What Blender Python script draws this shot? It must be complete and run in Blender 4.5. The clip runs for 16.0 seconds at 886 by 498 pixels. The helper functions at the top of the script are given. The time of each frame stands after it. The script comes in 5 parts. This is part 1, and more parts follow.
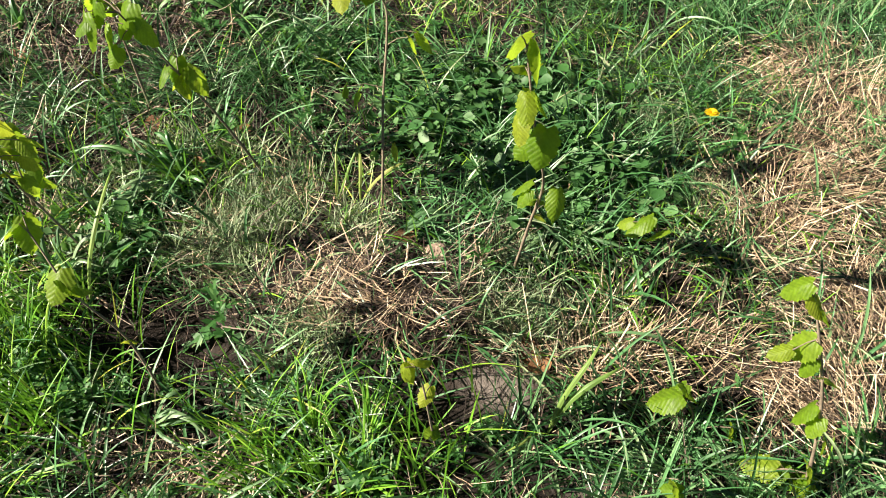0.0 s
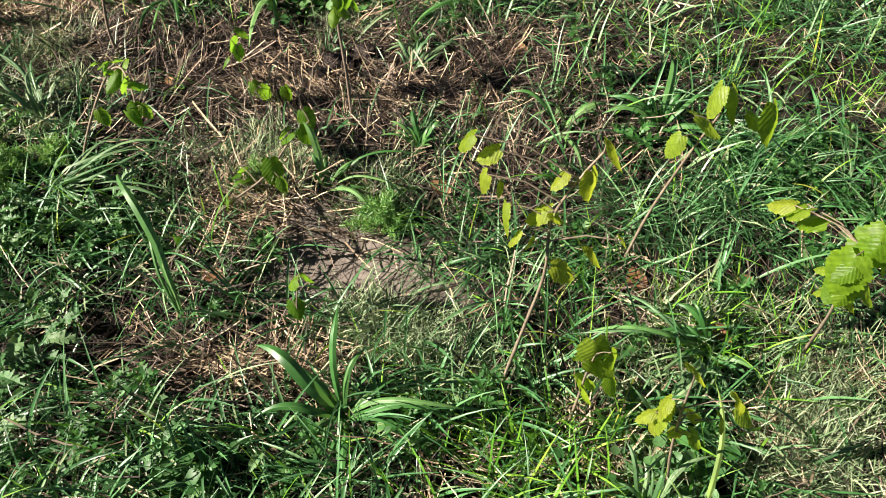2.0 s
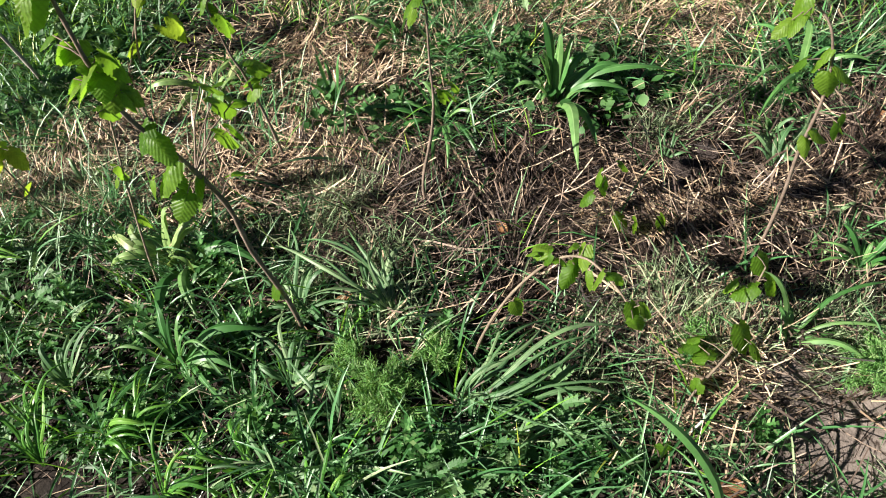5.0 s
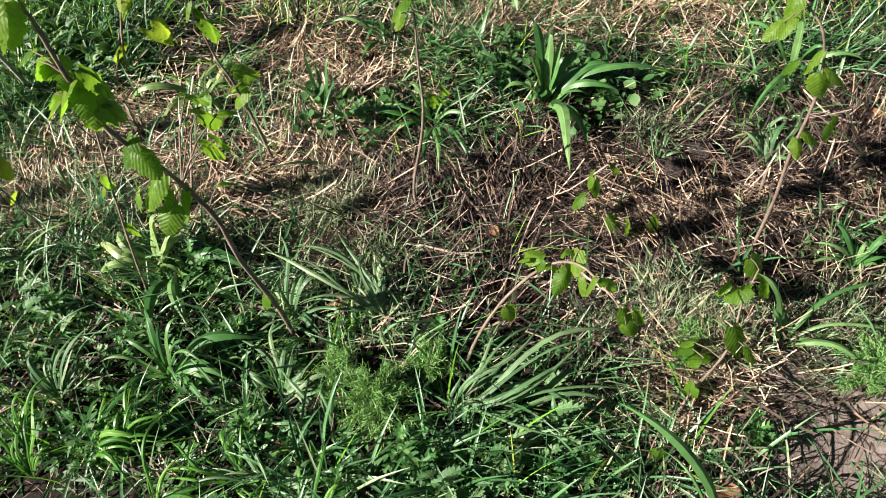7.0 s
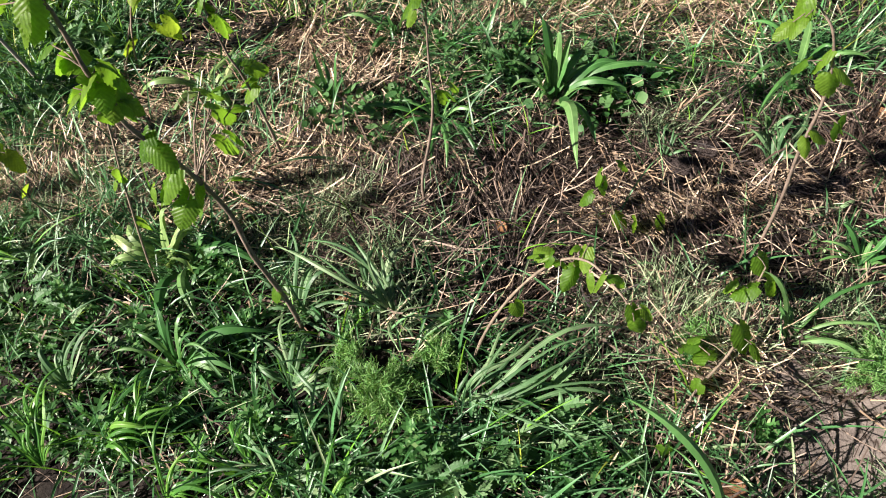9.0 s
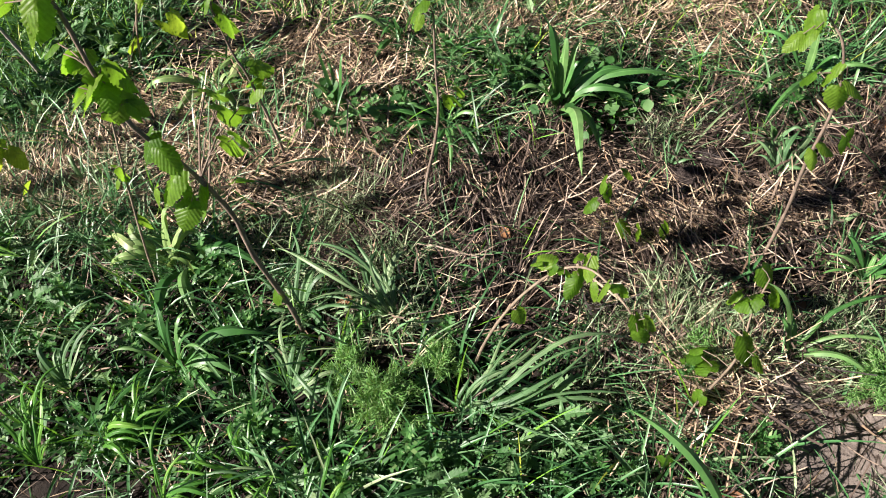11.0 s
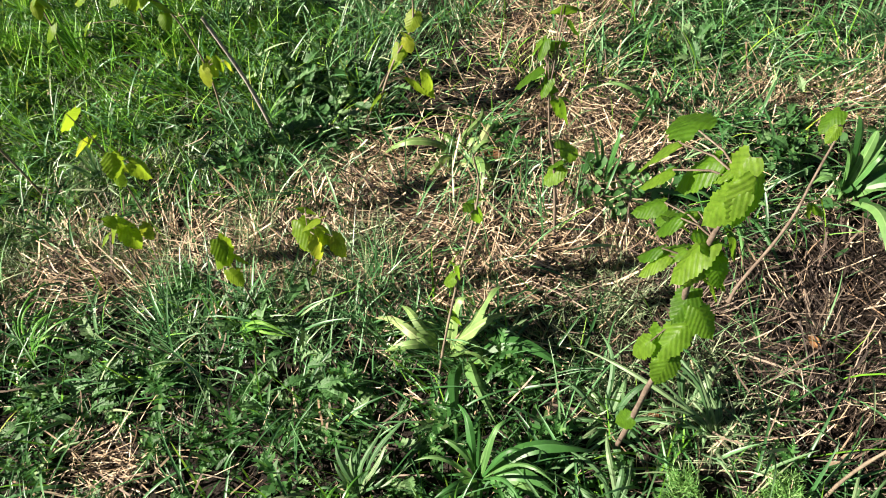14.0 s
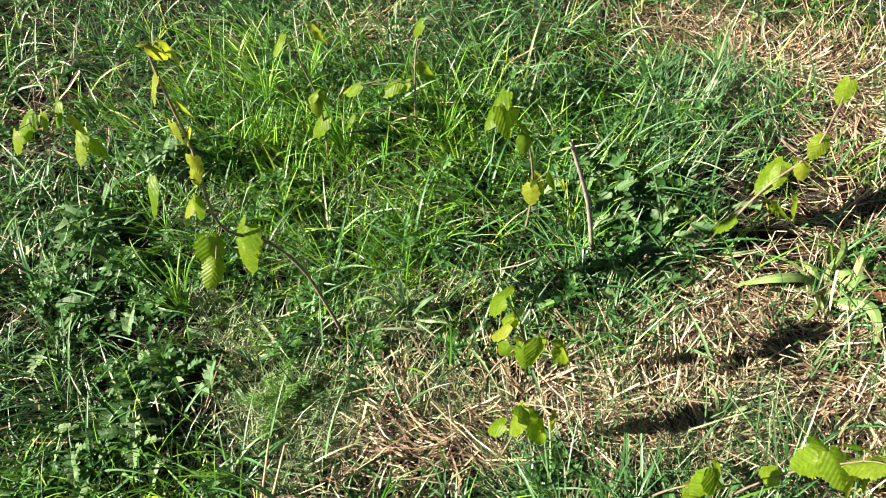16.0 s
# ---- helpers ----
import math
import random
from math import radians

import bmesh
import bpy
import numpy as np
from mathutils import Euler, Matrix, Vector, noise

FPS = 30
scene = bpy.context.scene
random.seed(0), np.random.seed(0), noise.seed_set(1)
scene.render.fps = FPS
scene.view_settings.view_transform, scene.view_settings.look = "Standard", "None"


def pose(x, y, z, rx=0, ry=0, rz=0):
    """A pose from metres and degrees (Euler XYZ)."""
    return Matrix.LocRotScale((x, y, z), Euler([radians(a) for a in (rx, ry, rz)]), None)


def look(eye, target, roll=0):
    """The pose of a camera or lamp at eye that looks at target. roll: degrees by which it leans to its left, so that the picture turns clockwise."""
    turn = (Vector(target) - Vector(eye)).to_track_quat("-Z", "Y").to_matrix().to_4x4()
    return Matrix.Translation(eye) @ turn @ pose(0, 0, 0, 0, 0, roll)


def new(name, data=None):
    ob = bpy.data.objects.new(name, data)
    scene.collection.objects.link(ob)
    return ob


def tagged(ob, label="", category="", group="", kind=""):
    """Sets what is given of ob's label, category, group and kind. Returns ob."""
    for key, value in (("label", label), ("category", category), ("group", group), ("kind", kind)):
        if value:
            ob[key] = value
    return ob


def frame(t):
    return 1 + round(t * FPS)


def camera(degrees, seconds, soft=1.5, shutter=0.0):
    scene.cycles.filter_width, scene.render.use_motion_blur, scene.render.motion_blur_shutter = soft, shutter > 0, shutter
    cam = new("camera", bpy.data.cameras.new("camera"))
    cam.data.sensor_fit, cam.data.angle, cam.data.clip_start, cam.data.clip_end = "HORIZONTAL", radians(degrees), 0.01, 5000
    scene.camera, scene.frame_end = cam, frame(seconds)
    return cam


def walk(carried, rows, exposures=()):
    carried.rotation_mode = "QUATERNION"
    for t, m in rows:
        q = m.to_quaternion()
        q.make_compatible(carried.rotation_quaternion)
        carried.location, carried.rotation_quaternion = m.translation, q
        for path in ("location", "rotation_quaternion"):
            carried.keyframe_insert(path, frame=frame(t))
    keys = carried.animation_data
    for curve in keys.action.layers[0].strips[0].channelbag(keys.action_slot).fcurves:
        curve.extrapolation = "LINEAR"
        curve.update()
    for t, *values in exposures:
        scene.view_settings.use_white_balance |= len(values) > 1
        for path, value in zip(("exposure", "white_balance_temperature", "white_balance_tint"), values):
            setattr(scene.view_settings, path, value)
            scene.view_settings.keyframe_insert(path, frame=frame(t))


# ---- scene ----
cam = camera(60.0, 16.0, soft=1.0)
PATH = [
    (0, (2.219, 0.115, 1.214), (2.015, 1.397, -0.307), 2.02),
    (0.5, (1.925, 0.159, 1.226), (1.696, 1.425, -0.306), 1.16),
    (1, (1.668, 0.208, 1.221), (1.418, 1.465, -0.314), 0.22),
    (1.5, (1.376, 0.362, 1.252), (1.109, 1.578, -0.313), -1.59),
    (2, (1.134, 0.410, 1.266), (0.870, 1.621, -0.304), -1.96),
    (2.5, (0.883, 0.433, 1.286), (0.626, 1.642, -0.287), -2.75),
    (3, (0.647, 0.534, 1.282), (0.400, 1.734, -0.300), -3.40),
    (3.5, (0.407, 0.678, 1.283), (0.168, 1.879, -0.298), -4.55),
    (4, (0.208, 0.719, 1.297), (0.010, 1.933, -0.281), -6.99),
    (4.5, (0.116, 0.749, 1.291), (-0.038, 1.962, -0.292), -7.50),
    (7, (0.121, 0.796, 1.295), (-0.003, 1.991, -0.304), -7.84),
    (7.5, (0.114, 0.790, 1.297), (-0.010, 1.981, -0.304), -7.84),
    (8, (0.115, 0.788, 1.304), (-0.009, 1.977, -0.300), -7.83),
    (8.5, (0.116, 0.790, 1.302), (-0.011, 1.975, -0.304), -7.98),
    (9, (0.109, 0.790, 1.303), (-0.020, 1.976, -0.301), -7.62),
    (11.5, (0.098, 0.808, 1.301), (-0.031, 1.997, -0.302), -5.63),
    (12, (0.070, 0.825, 1.286), (-0.062, 2.012, -0.318), -4.39),
    (12.5, (-0.021, 0.857, 1.301), (-0.146, 2.039, -0.308), -3.62),
    (13, (-0.192, 0.865, 1.327), (-0.314, 2.057, -0.274), -3.58),
    (13.5, (-0.341, 0.875, 1.356), (-0.458, 2.082, -0.235), -3.28),
    (14, (-0.486, 0.987, 1.332), (-0.635, 2.197, -0.254), -3.64),
    (14.5, (-0.655, 1.119, 1.333), (-0.826, 2.324, -0.254), -2.84),
    (15, (-0.773, 1.204, 1.330), (-0.942, 2.394, -0.268), -2.61),
    (15.5, (-1.019, 1.253, 1.353), (-1.183, 2.447, -0.243), -2.86),
    (16, (-1.234, 1.335, 1.336), (-1.401, 2.533, -0.257), -3.40),
]
EXPOSURES = [(0.0, 1.72, 7080, 13), (1.5, 1.67, 7000, 14), (2.5, 1.65, 6850, 14), (4.0, 1.53, 6600, 14), (7.0, 1.55, 6580, 20), (11.5, 1.55, 6580, 20), (13.5, 1.60, 6900, 15), (16.0, 1.86, 7300, 13)]
walk(cam, [(t, look(eye, target, roll)) for t, eye, target, roll in PATH], EXPOSURES)

# ---- world and light ----
SUN_FROM = Vector((-0.93, -0.36, 0.62)).normalized()
world = bpy.data.worlds.new("sky")
scene.world = world
world.use_nodes = True
wt = world.node_tree
sky = wt.nodes.new("ShaderNodeTexSky")
sky.sky_type = "NISHITA"
sky.sun_disc = False
sky.sun_elevation = math.asin(SUN_FROM.z)
sky.sun_rotation = math.atan2(SUN_FROM.x, SUN_FROM.y)
sky.air_density, sky.dust_density = 0.22, 0.1
wt.links.new(sky.outputs[0], wt.nodes["Background"].inputs[0])
wt.nodes["Background"].inputs[1].default_value = 0.036
sun = new("sun", bpy.data.lights.new("sun", "SUN"))
sun.data.energy, sun.data.angle, sun.data.color = 5.0, radians(0.53), (1.0, 0.95, 0.86)
sun.matrix_world = look(SUN_FROM * 20, (0, 0, 0))

# ---- materials ----
def shader(name):
    m = bpy.data.materials.new(name)
    m.use_nodes = True
    nt = m.node_tree
    return m, nt, nt.nodes["Principled BSDF"], nt.nodes["Material Output"]


def ramp(nt, source, stops):
    r = nt.nodes.new("ShaderNodeValToRGB")
    e = r.color_ramp.elements
    while len(e) < len(stops):
        e.new(0.5)
    for el, (p, c) in zip(e, stops):
        el.position, el.color = p, (*c, 1)
    nt.links.new(source, r.inputs[0])
    return r.outputs[0]


def noise_node(nt, scale, detail=4.0, rough=0.6):
    n = nt.nodes.new("ShaderNodeTexNoise")
    n.inputs["Scale"].default_value, n.inputs["Detail"].default_value, n.inputs["Roughness"].default_value = scale, detail, rough
    tc = nt.nodes.new("ShaderNodeTexCoord")
    nt.links.new(tc.outputs["Object"], n.inputs["Vector"])
    return n.outputs[0]


def mixed(nt, a, b, fac, mode="MULTIPLY"):
    x = nt.nodes.new("ShaderNodeMix")
    x.data_type, x.blend_type = "RGBA", mode
    if isinstance(fac, float):
        x.inputs[0].default_value = fac
    else:
        nt.links.new(fac, x.inputs[0])
    nt.links.new(a, x.inputs[6])
    nt.links.new(b, x.inputs[7])
    return x.outputs[2]


def sums(nt, op, a, b=None):
    """One step of arithmetic on sockets or numbers."""
    n = nt.nodes.new("ShaderNodeMath")
    n.operation = op
    for k, v in enumerate((a, b)):
        if isinstance(v, (int, float)):
            n.inputs[k].default_value = v
        elif v is not None:
            nt.links.new(v, n.inputs[k])
    return n.outputs[0]


def vein_pattern(nt, kind):
    """Side veins slanting off a midrib (feather) in the leaf's own measure of length: relief and tint."""
    tc = nt.nodes.new("ShaderNodeTexCoord")
    xyz = nt.nodes.new("ShaderNodeSeparateXYZ")
    nt.links.new(tc.outputs["Object"], xyz.inputs[0])
    ax = sums(nt, "ABSOLUTE", xyz.outputs[0])
    v = sums(nt, "SUBTRACT", xyz.outputs[1], sums(nt, "MULTIPLY", ax, 0.95))
    wave = sums(nt, "SINE", sums(nt, "MULTIPLY", v, 2 * math.pi * 7.0))
    rib = sums(nt, "LESS_THAN", ax, 0.016)
    relief = sums(nt, "SUBTRACT", wave, rib)
    tint = ramp(nt, sums(nt, "ADD", sums(nt, "MULTIPLY", wave, 0.5), 0.5), [(0.0, (0.84, 0.88, 0.82)), (0.16, (0.97, 0.98, 0.97)), (1.0, (1.03, 1.02, 1.0))])
    return relief, tint


def leafy(name, stops, rough=0.5, through_light=0.3, mottled=30.0, glow=(0.45, 0.62, 0.06), per="island", spec=0.4, bump=0.0, veins="", rib=False):
    """Thin green matter: a glossy skin over a sheet that lets light through."""
    m, nt, p, out = shader(name)
    if per == "island":
        src = nt.nodes.new("ShaderNodeNewGeometry").outputs["Random Per Island"]
    else:
        src = nt.nodes.new("ShaderNodeObjectInfo").outputs["Random"]
    base = ramp(nt, src, stops)
    n = noise_node(nt, mottled, 3.0)
    shade = ramp(nt, n, [(0.3, (0.62, 0.62, 0.62)), (0.7, (1.15, 1.12, 1.05))])
    col = mixed(nt, base, shade, 1.0)
    if rib:
        mask = nt.nodes.new("ShaderNodeAttribute")
        mask.attribute_name = "rib"
        pale = mixed(nt, col, ramp(nt, n, [(0.0, (1.7, 1.4, 1.7)), (1.0, (2.0, 1.6, 2.0))]), 1.0)
        col = mixed(nt, col, pale, mask.outputs["Fac"], "MIX")
    if veins:
        relief, line = vein_pattern(nt, veins)
        col = mixed(nt, col, line, 1.0)
    nt.links.new(col, p.inputs["Base Color"])
    p.inputs["Roughness"].default_value = rough
    p.inputs["Specular IOR Level"].default_value = spec
    if veins:
        b = nt.nodes.new("ShaderNodeBump")
        b.inputs["Strength"].default_value, b.inputs["Distance"].default_value = 0.25, 0.001
        nt.links.new(relief, b.inputs["Height"])
        nt.links.new(b.outputs[0], p.inputs["Normal"])
    elif bump:
        b = nt.nodes.new("ShaderNodeBump")
        b.inputs["Strength"].default_value, b.inputs["Distance"].default_value = bump, 0.002
        nt.links.new(noise_node(nt, 400.0, 2.0), b.inputs["Height"])
        nt.links.new(b.outputs[0], p.inputs["Normal"])
    t = nt.nodes.new("ShaderNodeBsdfTranslucent")
    g = nt.nodes.new("ShaderNodeRGB")
    g.outputs[0].default_value = (*glow, 1)
    nt.links.new(mixed(nt, col, g.outputs[0], 0.55, "MIX"), t.inputs[0])
    mix = nt.nodes.new("ShaderNodeMixShader")
    mix.inputs[0].default_value = through_light
    nt.links.new(p.outputs[0], mix.inputs[1])
    nt.links.new(t.outputs[0], mix.inputs[2])
    nt.links.new(mix.outputs[0], out.inputs[0])
    return m


def plain(name, stops, scale, rough=0.9, bump=0.4, fine=250.0, distance=0.004):
    """Opaque matter with stains at one scale and grain at another."""
    m, nt, p, out = shader(name)
    base = ramp(nt, noise_node(nt, scale, 6.0, 0.65), stops)
    grain = ramp(nt, noise_node(nt, fine, 3.0), [(0.3, (0.7, 0.7, 0.7)), (0.7, (1.2, 1.18, 1.15))])
    nt.links.new(mixed(nt, base, grain, 1.0), p.inputs["Base Color"])
    p.inputs["Roughness"].default_value = rough
    p.inputs["Specular IOR Level"].default_value = 0.2
    b = nt.nodes.new("ShaderNodeBump")
    b.inputs["Strength"].default_value, b.inputs["Distance"].default_value = bump, distance
    nt.links.new(noise_node(nt, fine * 0.6, 5.0), b.inputs["Height"])
    nt.links.new(b.outputs[0], p.inputs["Normal"])
    return m


# Near-black earth: shade in the gaps between blades is put into its colour.
M_SOIL = plain("soil", [(0.25, (0.009, 0.007, 0.006)), (0.5, (0.019, 0.015, 0.012)), (0.75, (0.045, 0.036, 0.030))], 9.0, 0.95, 0.7, 140.0, 0.006)


def add_crust(m):
    """Dry cracked crust over the dark earth where the ground's own mask says so."""
    nt = m.node_tree
    p = nt.nodes["Principled BSDF"]
    under = p.inputs["Base Color"].links[0].from_socket
    mask = nt.nodes.new("ShaderNodeAttribute")
    mask.attribute_name = "dry"
    crust = ramp(nt, noise_node(nt, 22.0, 6.0, 0.7), [(0.3, (0.11, 0.092, 0.078)), (0.7, (0.235, 0.2, 0.172))])
    cell = nt.nodes.new("ShaderNodeTexVoronoi")
    cell.feature = "DISTANCE_TO_EDGE"
    cell.inputs["Scale"].default_value = 11.0
    tc = nt.nodes.new("ShaderNodeTexCoord")
    warp = nt.nodes.new("ShaderNodeTexNoise")
    warp.inputs["Scale"].default_value = 18.0
    add = nt.nodes.new("ShaderNodeMix")
    add.data_type, add.inputs[0].default_value = "VECTOR", 0.12
    nt.links.new(tc.outputs["Object"], warp.inputs["Vector"])
    nt.links.new(tc.outputs["Object"], add.inputs[4])
    nt.links.new(warp.outputs["Color"], add.inputs[5])
    nt.links.new(add.outputs[1], cell.inputs["Vector"])
    crack = ramp(nt, cell.outputs["Distance"], [(0.0, (0.25, 0.22, 0.2)), (0.035, (1, 1, 1))])
    col = mixed(nt, under, mixed(nt, crust, crack, 1.0), mask.outputs["Fac"], "MIX")
    turf = nt.nodes.new("ShaderNodeAttribute")
    turf.attribute_name = "turf"
    green = ramp(nt, noise_node(nt, 3.0, 8.0, 0.7), [(0.3, (0.02, 0.038, 0.016)), (0.55, (0.036, 0.062, 0.026)), (0.75, (0.1, 0.085, 0.055))])
    col = mixed(nt, col, green, turf.outputs["Fac"], "MIX")
    nt.links.new(col, p.inputs["Base Color"])


add_crust(M_SOIL)
# Palest stops: pale blades, with whitish-blue glints put into their colour.
M_GRASS = leafy("grass_blue_green", [(0.0, (0.022, 0.085, 0.024)), (0.35, (0.045, 0.15, 0.047)), (0.65, (0.076, 0.225, 0.08)), (0.9, (0.165, 0.31, 0.14)), (1.0, (0.32, 0.39, 0.225))], 0.4, 0.14, 14.0, (0.12, 0.30, 0.05), spec=0.5)
M_LUSH = leafy("grass_fresh", [(0.0, (0.06, 0.20, 0.018)), (0.5, (0.125, 0.345, 0.032)), (0.92, (0.235, 0.46, 0.048)), (1.0, (0.40, 0.43, 0.07))], 0.42, 0.26, 14.0, (0.18, 0.45, 0.03), spec=0.4)
M_STRAW = leafy("straw", [(0.0, (0.11, 0.072, 0.046)), (0.25, (0.30, 0.212, 0.142)), (0.6, (0.56, 0.43, 0.29)), (1.0, (0.80, 0.68, 0.50))], 0.6, 0.08, 60.0, (0.5, 0.38, 0.2), spec=0.3)
M_LITTER = leafy("old_litter", [(0.0, (0.013, 0.0095, 0.008)), (0.35, (0.037, 0.027, 0.022)), (0.75, (0.11, 0.08, 0.062)), (1.0, (0.39, 0.315, 0.25))], 0.65, 0.06, 60.0, (0.3, 0.22, 0.14), spec=0.25)
M_PALE = leafy("pale_tuft", [(0.0, (0.10, 0.185, 0.085)), (0.6, (0.23, 0.325, 0.175)), (1.0, (0.42, 0.48, 0.32))], 0.55, 0.25, 20.0, (0.3, 0.4, 0.12))
M_WEED = leafy("weed_leaf", [(0.0, (0.016, 0.07, 0.014)), (0.5, (0.034, 0.13, 0.028)), (0.88, (0.075, 0.205, 0.055)), (1.0, (0.19, 0.31, 0.12))], 0.5, 0.24, 20.0, (0.16, 0.38, 0.05), spec=0.3)
M_CREEPER = leafy("creeper_leaf", [(0.0, (0.028, 0.105, 0.026)), (0.5, (0.055, 0.165, 0.045)), (1.0, (0.13, 0.265, 0.10))], 0.48, 0.3, 20.0, (0.18, 0.4, 0.06), spec=0.35)

# ---- the lie of the ground ----
TABLE = np.random.default_rng(11).random((256, 256))


def vnoise(x, y, size, shift=0):
    u, v = x / size + 37.3 * shift, y / size + 71.9 * shift
    i, j = np.floor(u).astype(int), np.floor(v).astype(int)
    a, b = u - i, v - j
    a, b = a * a * (3 - 2 * a), b * b * (3 - 2 * b)
    f = lambda p, q: TABLE[p % 256, q % 256]
    return (f(i, j) * (1 - a) + f(i + 1, j) * a) * (1 - b) + (f(i, j + 1) * (1 - a) + f(i + 1, j + 1) * a) * b


def cover(x, y, spots):
    """How much of a kind of cover lies at a place, from round spots (x, y, half-widths)."""
    s = np.zeros_like(x)
    for cx, cy, rx, ry in spots:
        s = np.maximum(s, np.exp(-(((x - cx) / (1.15 * rx)) ** 2 + ((y - cy) / (1.15 * ry)) ** 2) ** 1.3))
    return s


STRAW_SPOTS = [
    (-0.27, 2.34, 0.14, 0.1), (0.34, 2.5, 0.36, 0.085), (0.66, 2.55, 0.2, 0.07), (-0.33, 2.45, 0.2, 0.1), (-0.5, 2.98, 0.25, 0.12), (2.75, 1.35, 0.12, 0.2), (-0.95, 1.98, 0.3, 0.06), (-0.84, 2.02, 0.25, 0.09), (-0.34, 2.14, 0.16, 0.12), (-0.62, 2.06, 0.23, 0.17), (-0.31, 2.35, 0.14, 0.11),
    (-1.4, 1.88, 0.11, 0.05), (-1.14, 2.04, 0.1, 0.06), (-0.32, 2.92, 0.17, 0.1), (-0.3, 2.0, 0.12, 0.07), (-0.88, 2.23, 0.14, 0.08),
    (-1.43, 1.94, 0.12, 0.06), (-0.45, 3.01, 0.16, 0.12), (-0.72, 3.14, 0.15, 0.08), (-1.66, 3.03, 0.12, 0.06), (0.55, 1.4, 0.11, 0.08),
    (2.93, 1.57, 0.12, 0.15), (2.9, 1.14, 0.07, 0.15), (2.82, 1.89, 0.12, 0.13), (1.74, 0.56, 0.09, 0.04),
]
STRAW_SPOTS += [
    (0.65, 1.04, 0.1, 0.05), (2.33, 0.92, 0.12, 0.06), (2.9, 1.6, 0.12, 0.2), (2.9, 1.05, 0.1, 0.2), (1.25, 1.0, 0.08, 0.06), (0.7, 1.07, 0.1, 0.05), (-0.54, 2.04, 0.19, 0.15), (-0.77, 2.03, 0.2, 0.13), (0.5, 1.44, 0.09, 0.1),
]
STRAW_SPOTS += [
    (-0.18, 2.33, 0.12, 0.09), (-0.74, 2.15, 0.17, 0.06), (-0.9, 1.92, 0.14, 0.05), (-0.6, 2.12, 0.08, 0.06), (0.34, 2.49, 0.25, 0.05), (0.7, 2.4, 0.13, 0.05), (-0.62, 2.06, 0.15, 0.11),
    (-0.73, 2.17, 0.15, 0.06), (-0.8, 2.04, 0.12, 0.05), (-1.03, 1.92, 0.15, 0.05), (-0.53, 2.09, 0.14, 0.07), (-0.55, 1.89, 0.12, 0.06), (-0.32, 2.37, 0.09, 0.1), (0.35, 2.51, 0.1, 0.07), (-1.42, 1.89, 0.1, 0.04), (-1.18, 1.48, 0.08, 0.05),
]
STRAW_SPOTS += [
    (2.96, 1.78, 0.1, 0.21), (2.94, 1.51, 0.07, 0.12), (2.89, 1.13, 0.07, 0.12), (2.46, 0.97, 0.06, 0.05), (2.91, 1.99, 0.07, 0.11), (-0.51, 2.01, 0.16, 0.08), (-0.66, 2.12, 0.14, 0.06), (-1.05, 1.94, 0.09, 0.06), (-1.28, 1.88, 0.11, 0.05), (-0.4, 2.75, 0.12, 0.09), (-0.66, 3, 0.1, 0.08),
]
STRAW_SPOTS += [
    (1.64, 1.23, 0.08, 0.03), (1.55, 1.09, 0.06, 0.04), (0.99, 0.92, 0.08, 0.03), (0.55, 1.05, 0.05, 0.03), (2.64, 0.98, 0.1, 0.04), (2.78, 0.91, 0.09, 0.07), (1.9, 0.93, 0.14, 0.05),
    (0.57, 1.86, 0.09, 0.05), (0.47, 1.80, 0.08, 0.03), (0.66, 1.86, 0.08, 0.04), (0.81, 1.83, 0.07, 0.03), (0.93, 1.87, 0.07, 0.05), (0.36, 1.86, 0.05, 0.03),
]
# darker, browner litter
LITTER_SPOTS = [
    (0.95, 1.58, 0.15, 0.1), (1.19, 1.74, 0.2, 0.1), (2.0, 0.95, 0.22, 0.1), (0.5, 2.02, 0.4, 0.1), (0.95, 2.0, 0.3, 0.14), 
    (0.28, 1.89, 0.34, 0.16), (0.6, 1.78, 0.25, 0.13), (-0.1, 1.82, 0.16, 0.12), (0.15, 1.66, 0.2, 0.1), (0.3, 1.72, 0.28, 0.11), (0.58, 1.5, 0.2, 0.14), (0.78, 1.87, 0.2, 0.15),
    (2.0, 0.94, 0.21, 0.09), (0.53, 0.98, 0.1, 0.07), (1.58, 0.85, 0.14, 0.1), (0.28, 1.95, 0.25, 0.1), (0.4, 1.1, 0.12, 0.08), (1.0, 1.62, 0.15, 0.1),
]
LITTER_SPOTS += [
    (-0.36, 1.95, 0.1, 0.06), (-0.27, 1.92, 0.09, 0.05), (-0.09, 1.94, 0.11, 0.08), (0.16, 1.94, 0.14, 0.09), (0.47, 1.88, 0.13, 0.07), (0.56, 1.74, 0.12, 0.08), (0.21, 1.69, 0.12, 0.08), (0.7, 1.63, 0.11, 0.07), (0.85, 1.95, 0.1, 0.07), (0.4, 1.49, 0.11, 0.06), (0.54, 1.39, 0.06, 0.07), (-0.14, 1.71, 0.1, 0.07), (0.08, 1.58, 0.08, 0.06),
    (0.36, 1.73, 0.19, 0.07), (0.61, 1.91, 0.16, 0.07), (0.88, 2.08, 0.13, 0.07), (0.9, 1.8, 0.14, 0.06), (0.51, 1.4, 0.09, 0.04), (0.45, 1.22, 0.06, 0.06), (1.34, 1.35, 0.1, 0.04),
]
